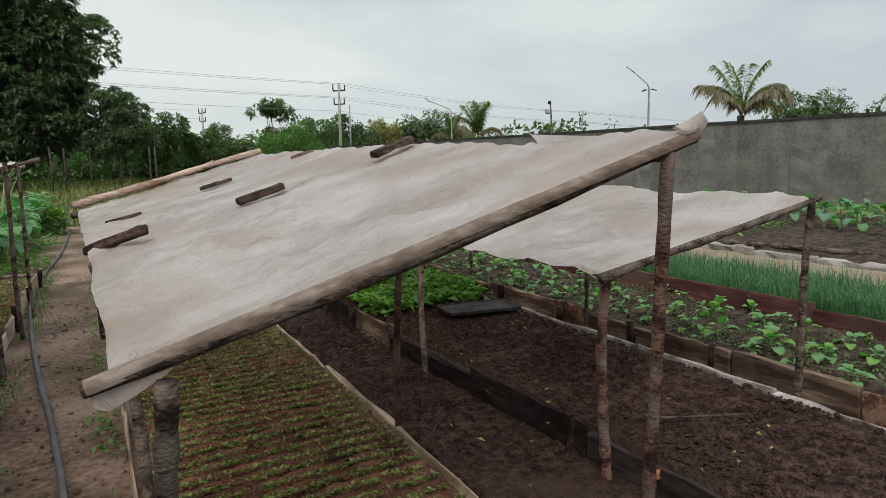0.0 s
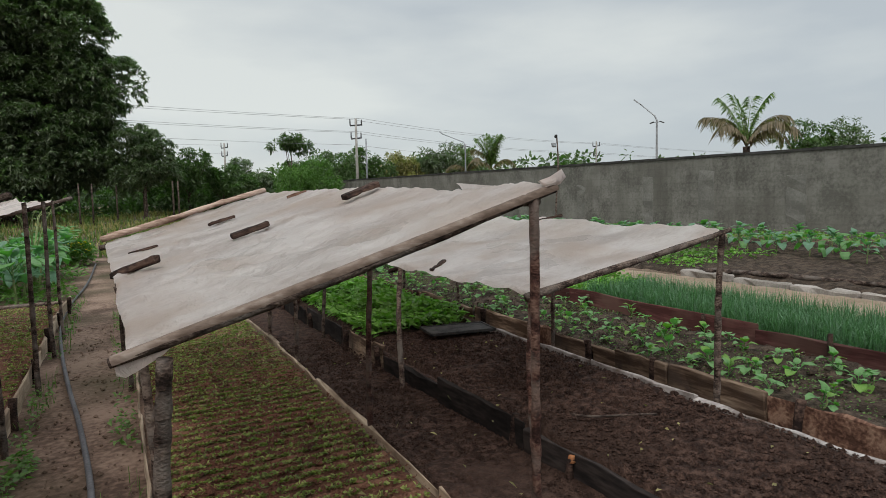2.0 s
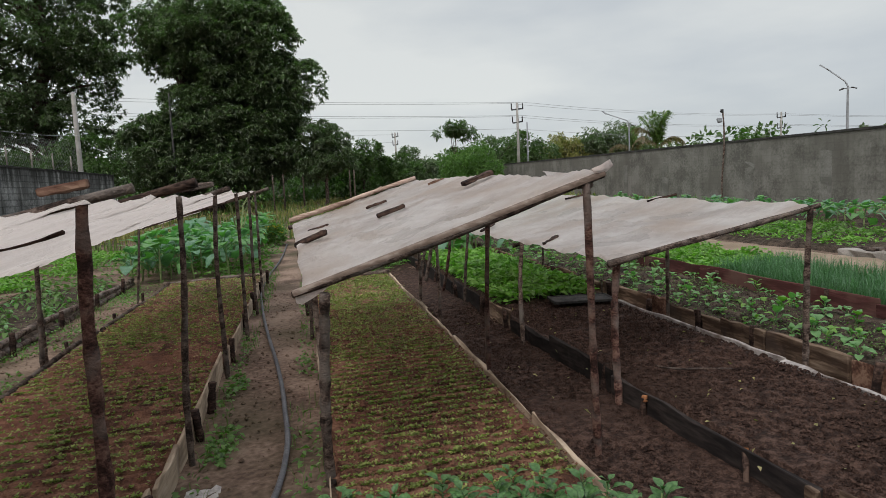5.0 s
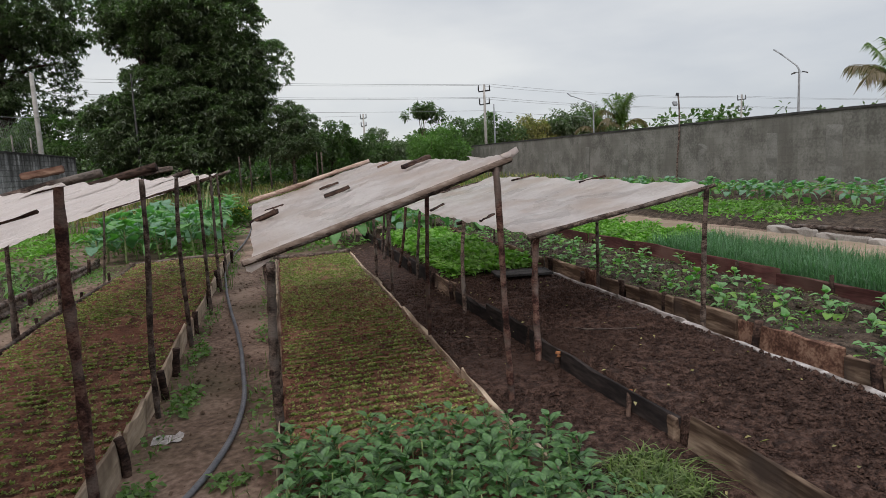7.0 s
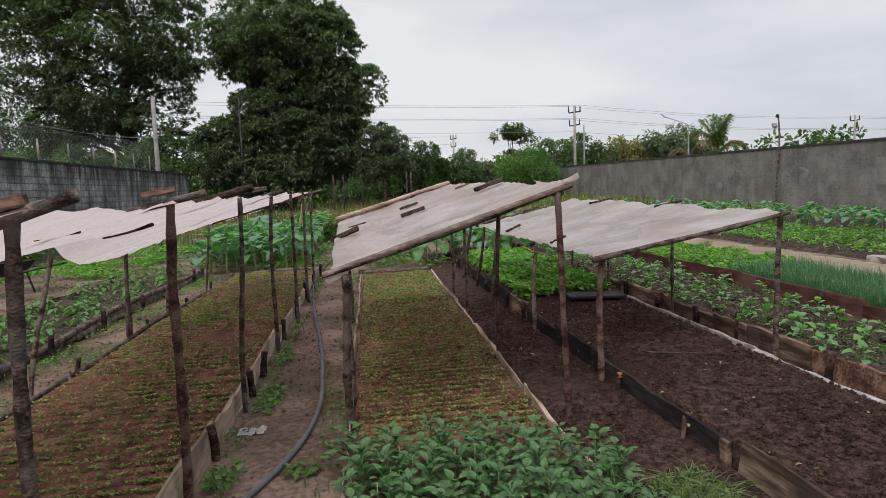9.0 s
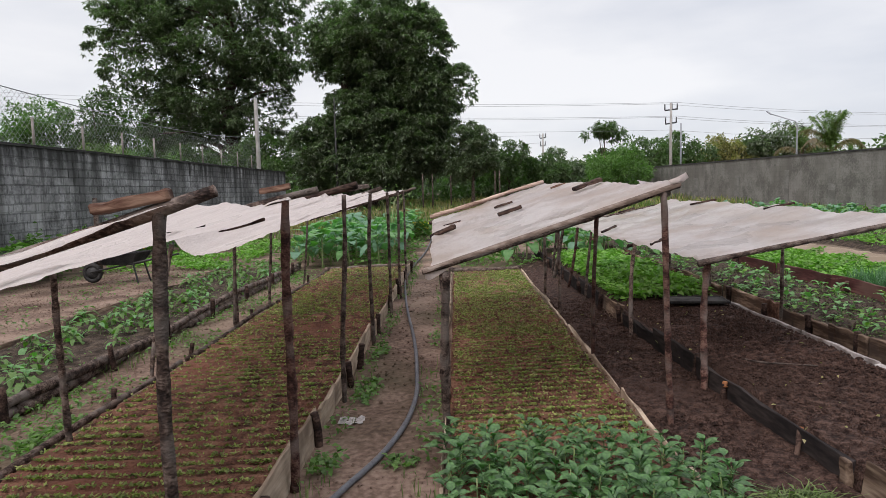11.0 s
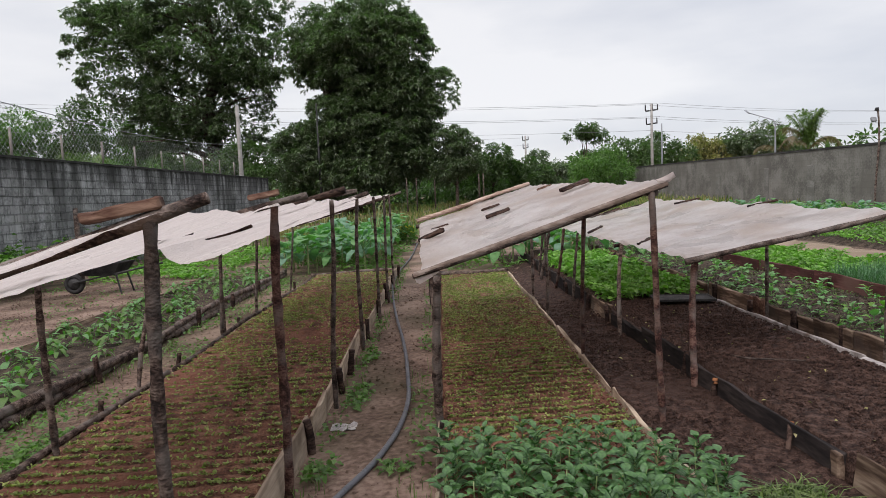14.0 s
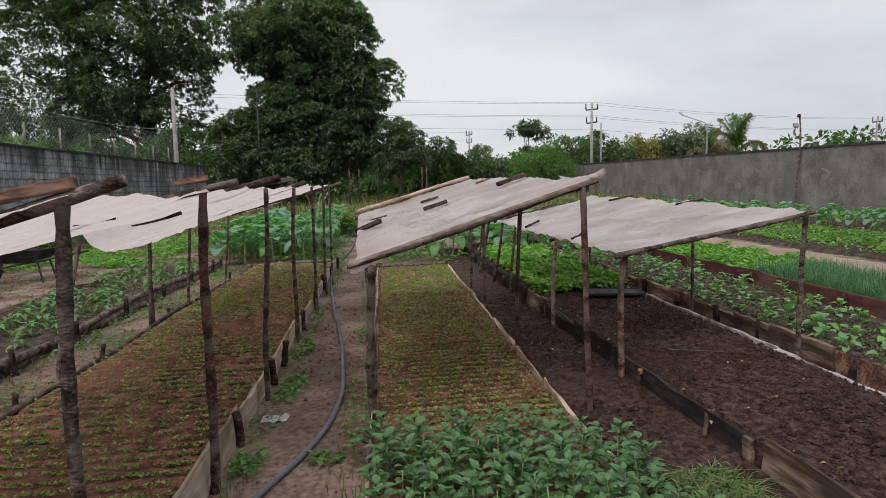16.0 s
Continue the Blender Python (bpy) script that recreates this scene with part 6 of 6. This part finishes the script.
for k, (x, y) in enumerate(((-1.2, 38.5), (-0.6, 39.2), (3.4, 37.5), (3.7, 37.8), (0.6, 40.0))):
    plain_pole(x, y, gz(x, y) + 2.3, 0.05, "dark slim post at the field's edge", M_BARK)


def street_lamp(x, y, top, label, arm=1.0, turn=0.0, panel=True):
    z = gz(x, y)
    e = empty("street_lamp", (x, y, z), label, "street lamp", "street lamps")
    e.rotation_euler = (0, 0, turn)
    h = top - z
    neck = h - 0.95
    v, f = tube_data([(0, 0, -0.2), (0, 0, neck * 0.6), (0, 0, neck), (-0.12, 0, neck + 0.25), (-arm, 0, h)], [0.07, 0.055, 0.045, 0.035, 0.03], 8)
    child("shaft", raw("shaft", v, f, M_METAL), e)
    head = child("lamp_head", board_mesh("lamp_head", (0.42, 0.16, 0.06), M_METAL, 960, 0.002), e, "", pose(-arm - 0.12, 0, h + 0.05, 0, 38, 0))
    if panel:
        for s in (-1, 1):
            child("side_lamp", board_mesh("side_lamp", (0.22, 0.16, 0.05), M_DARK_METAL, 961 + s, 0.002), e, "", pose(0.24 * s, 0, neck - 0.12, 0, 18 * s, 0))
        v, f = tube_data([(-0.26, 0, neck - 0.08), (0.26, 0, neck - 0.08)], 0.018, 6)
        child("bracket", raw("bracket", v, f, M_METAL), e)
    return e


street_lamp(25.4, 23.4, 6.1, "slim street lamp with an arm and two floodlights", 0.9, radians(-60))
street_lamp(25.4, 11.6, 6.0, "slim street lamp with an arm and two floodlights", 0.5, radians(-60))
street_lamp(23.2, 39.6, 6.1, "slim street lamp with an arm and two floodlights", 1.9, radians(-60))
street_lamp(15.6, 52.0, 5.2, "thin street lamp with a drooping arm", 0.8, 0.0, False)

# crooked pole with a floodlight on the grey wall
wp = empty("wall_lamp_pole", (15.55, 18.85, gz(15.5)), "crooked wooden pole with a floodlight at the wall", "lamp pole")
child("shaft", stick_mesh("shaft", (0, 0, 0), (0.05, 0, 3.36), 0.034, 0.026, M_BARK, 970, 0.06, 9, 8), wp)
child("floodlight", board_mesh("floodlight", (0.2, 0.08, 0.15), M_METAL, 971, 0.002), wp, "", pose(-0.11, -0.06, 2.98, -20, 0, 10))
child("cap", board_mesh("cap", (0.09, 0.09, 0.12), M_DARK_METAL, 972, 0.002), wp, "", pose(0.02, 0, 3.32))


def cable(a, b, sag, label="thin dark overhead power cable"):
    a, b = Vector(a), Vector(b)
    pts = [a.lerp(b, i / 20) + Vector((0, 0, -sag * 4 * (i / 20) * (1 - i / 20))) for i in range(21)]
    v, f = tube_data(pts, 0.011, 4)
    thing("cable", raw("cable", v, f, M_METAL), label, "cable", "overhead cables")


for dz, off in ((7.55, -0.6), (7.62, 0.6), (6.55, -0.5), (6.62, 0.5), (5.6, 0.0)):
    cable((17.2 + off, 46, dz), (-36 + off, 46 - off, dz + 2.3), 0.5)
    cable((17.2 + off, 46, dz), (46 + off, 52, dz - 0.8), 0.35)
    cable((46 + off, 52, dz - 0.8), (95, 60, dz - 0.6), 0.4)
cable((10.4, 65, 7.0), (-50, 65, 9.0), 0.5)
cable((10.4, 65, 6.2), (-50, 65, 8.0), 0.5)

# fence of white posts and a hanging net on the block wall
fence = empty("net_fence", (-9.0, 30.0, 2.82), "white fence posts and sagging net along the wall top", "fence")
fi = Matrix.Translation(-fence.location)
for k in range(12):
    y = 6.4 + 2.0 * k
    v, f = tube_data([(-9.0, y, 2.80), (-9.0, y, 3.48)], 0.03, 6)
    child("fence_post", raw("fence_post", v, f, M_CONCRETE), fence, "", fi)
nv = []


def net_top(y):
    return 3.92 + 0.0042 * (y - 18.5) ** 2 if y > 18.5 else 3.92 + 0.008 * (18.5 - y) ** 1.5


for y in np.arange(2.0, 30.0, 0.17):
    for s in (-1, 1):
        seg = []
        for i in range(9):
            z = 2.84 + i * 0.2
            yy = y + s * i * 0.2
            if 1.0 < yy < 30.0 and z <= net_top(yy):
                seg.append((-9.06, yy, z))
        for p, q in zip(seg, seg[1:]):
            w = 0.006
            nv.append([(p[0], p[1] - w, p[2]), (p[0], p[1] + w, p[2]), (q[0], q[1] + w, q[2]), (q[0], q[1] - w, q[2])])
child("net", quads("net", np.array(nv), M_NET), fence, "grey diamond-mesh net", fi)
tv, tf = tube_data([(-9.06, y, net_top(y)) for y in np.arange(1.0, 30.01, 1.0)], 0.012, 5)
child("top_wire", raw("top_wire", tv, tf, M_METAL), fence, "", fi)
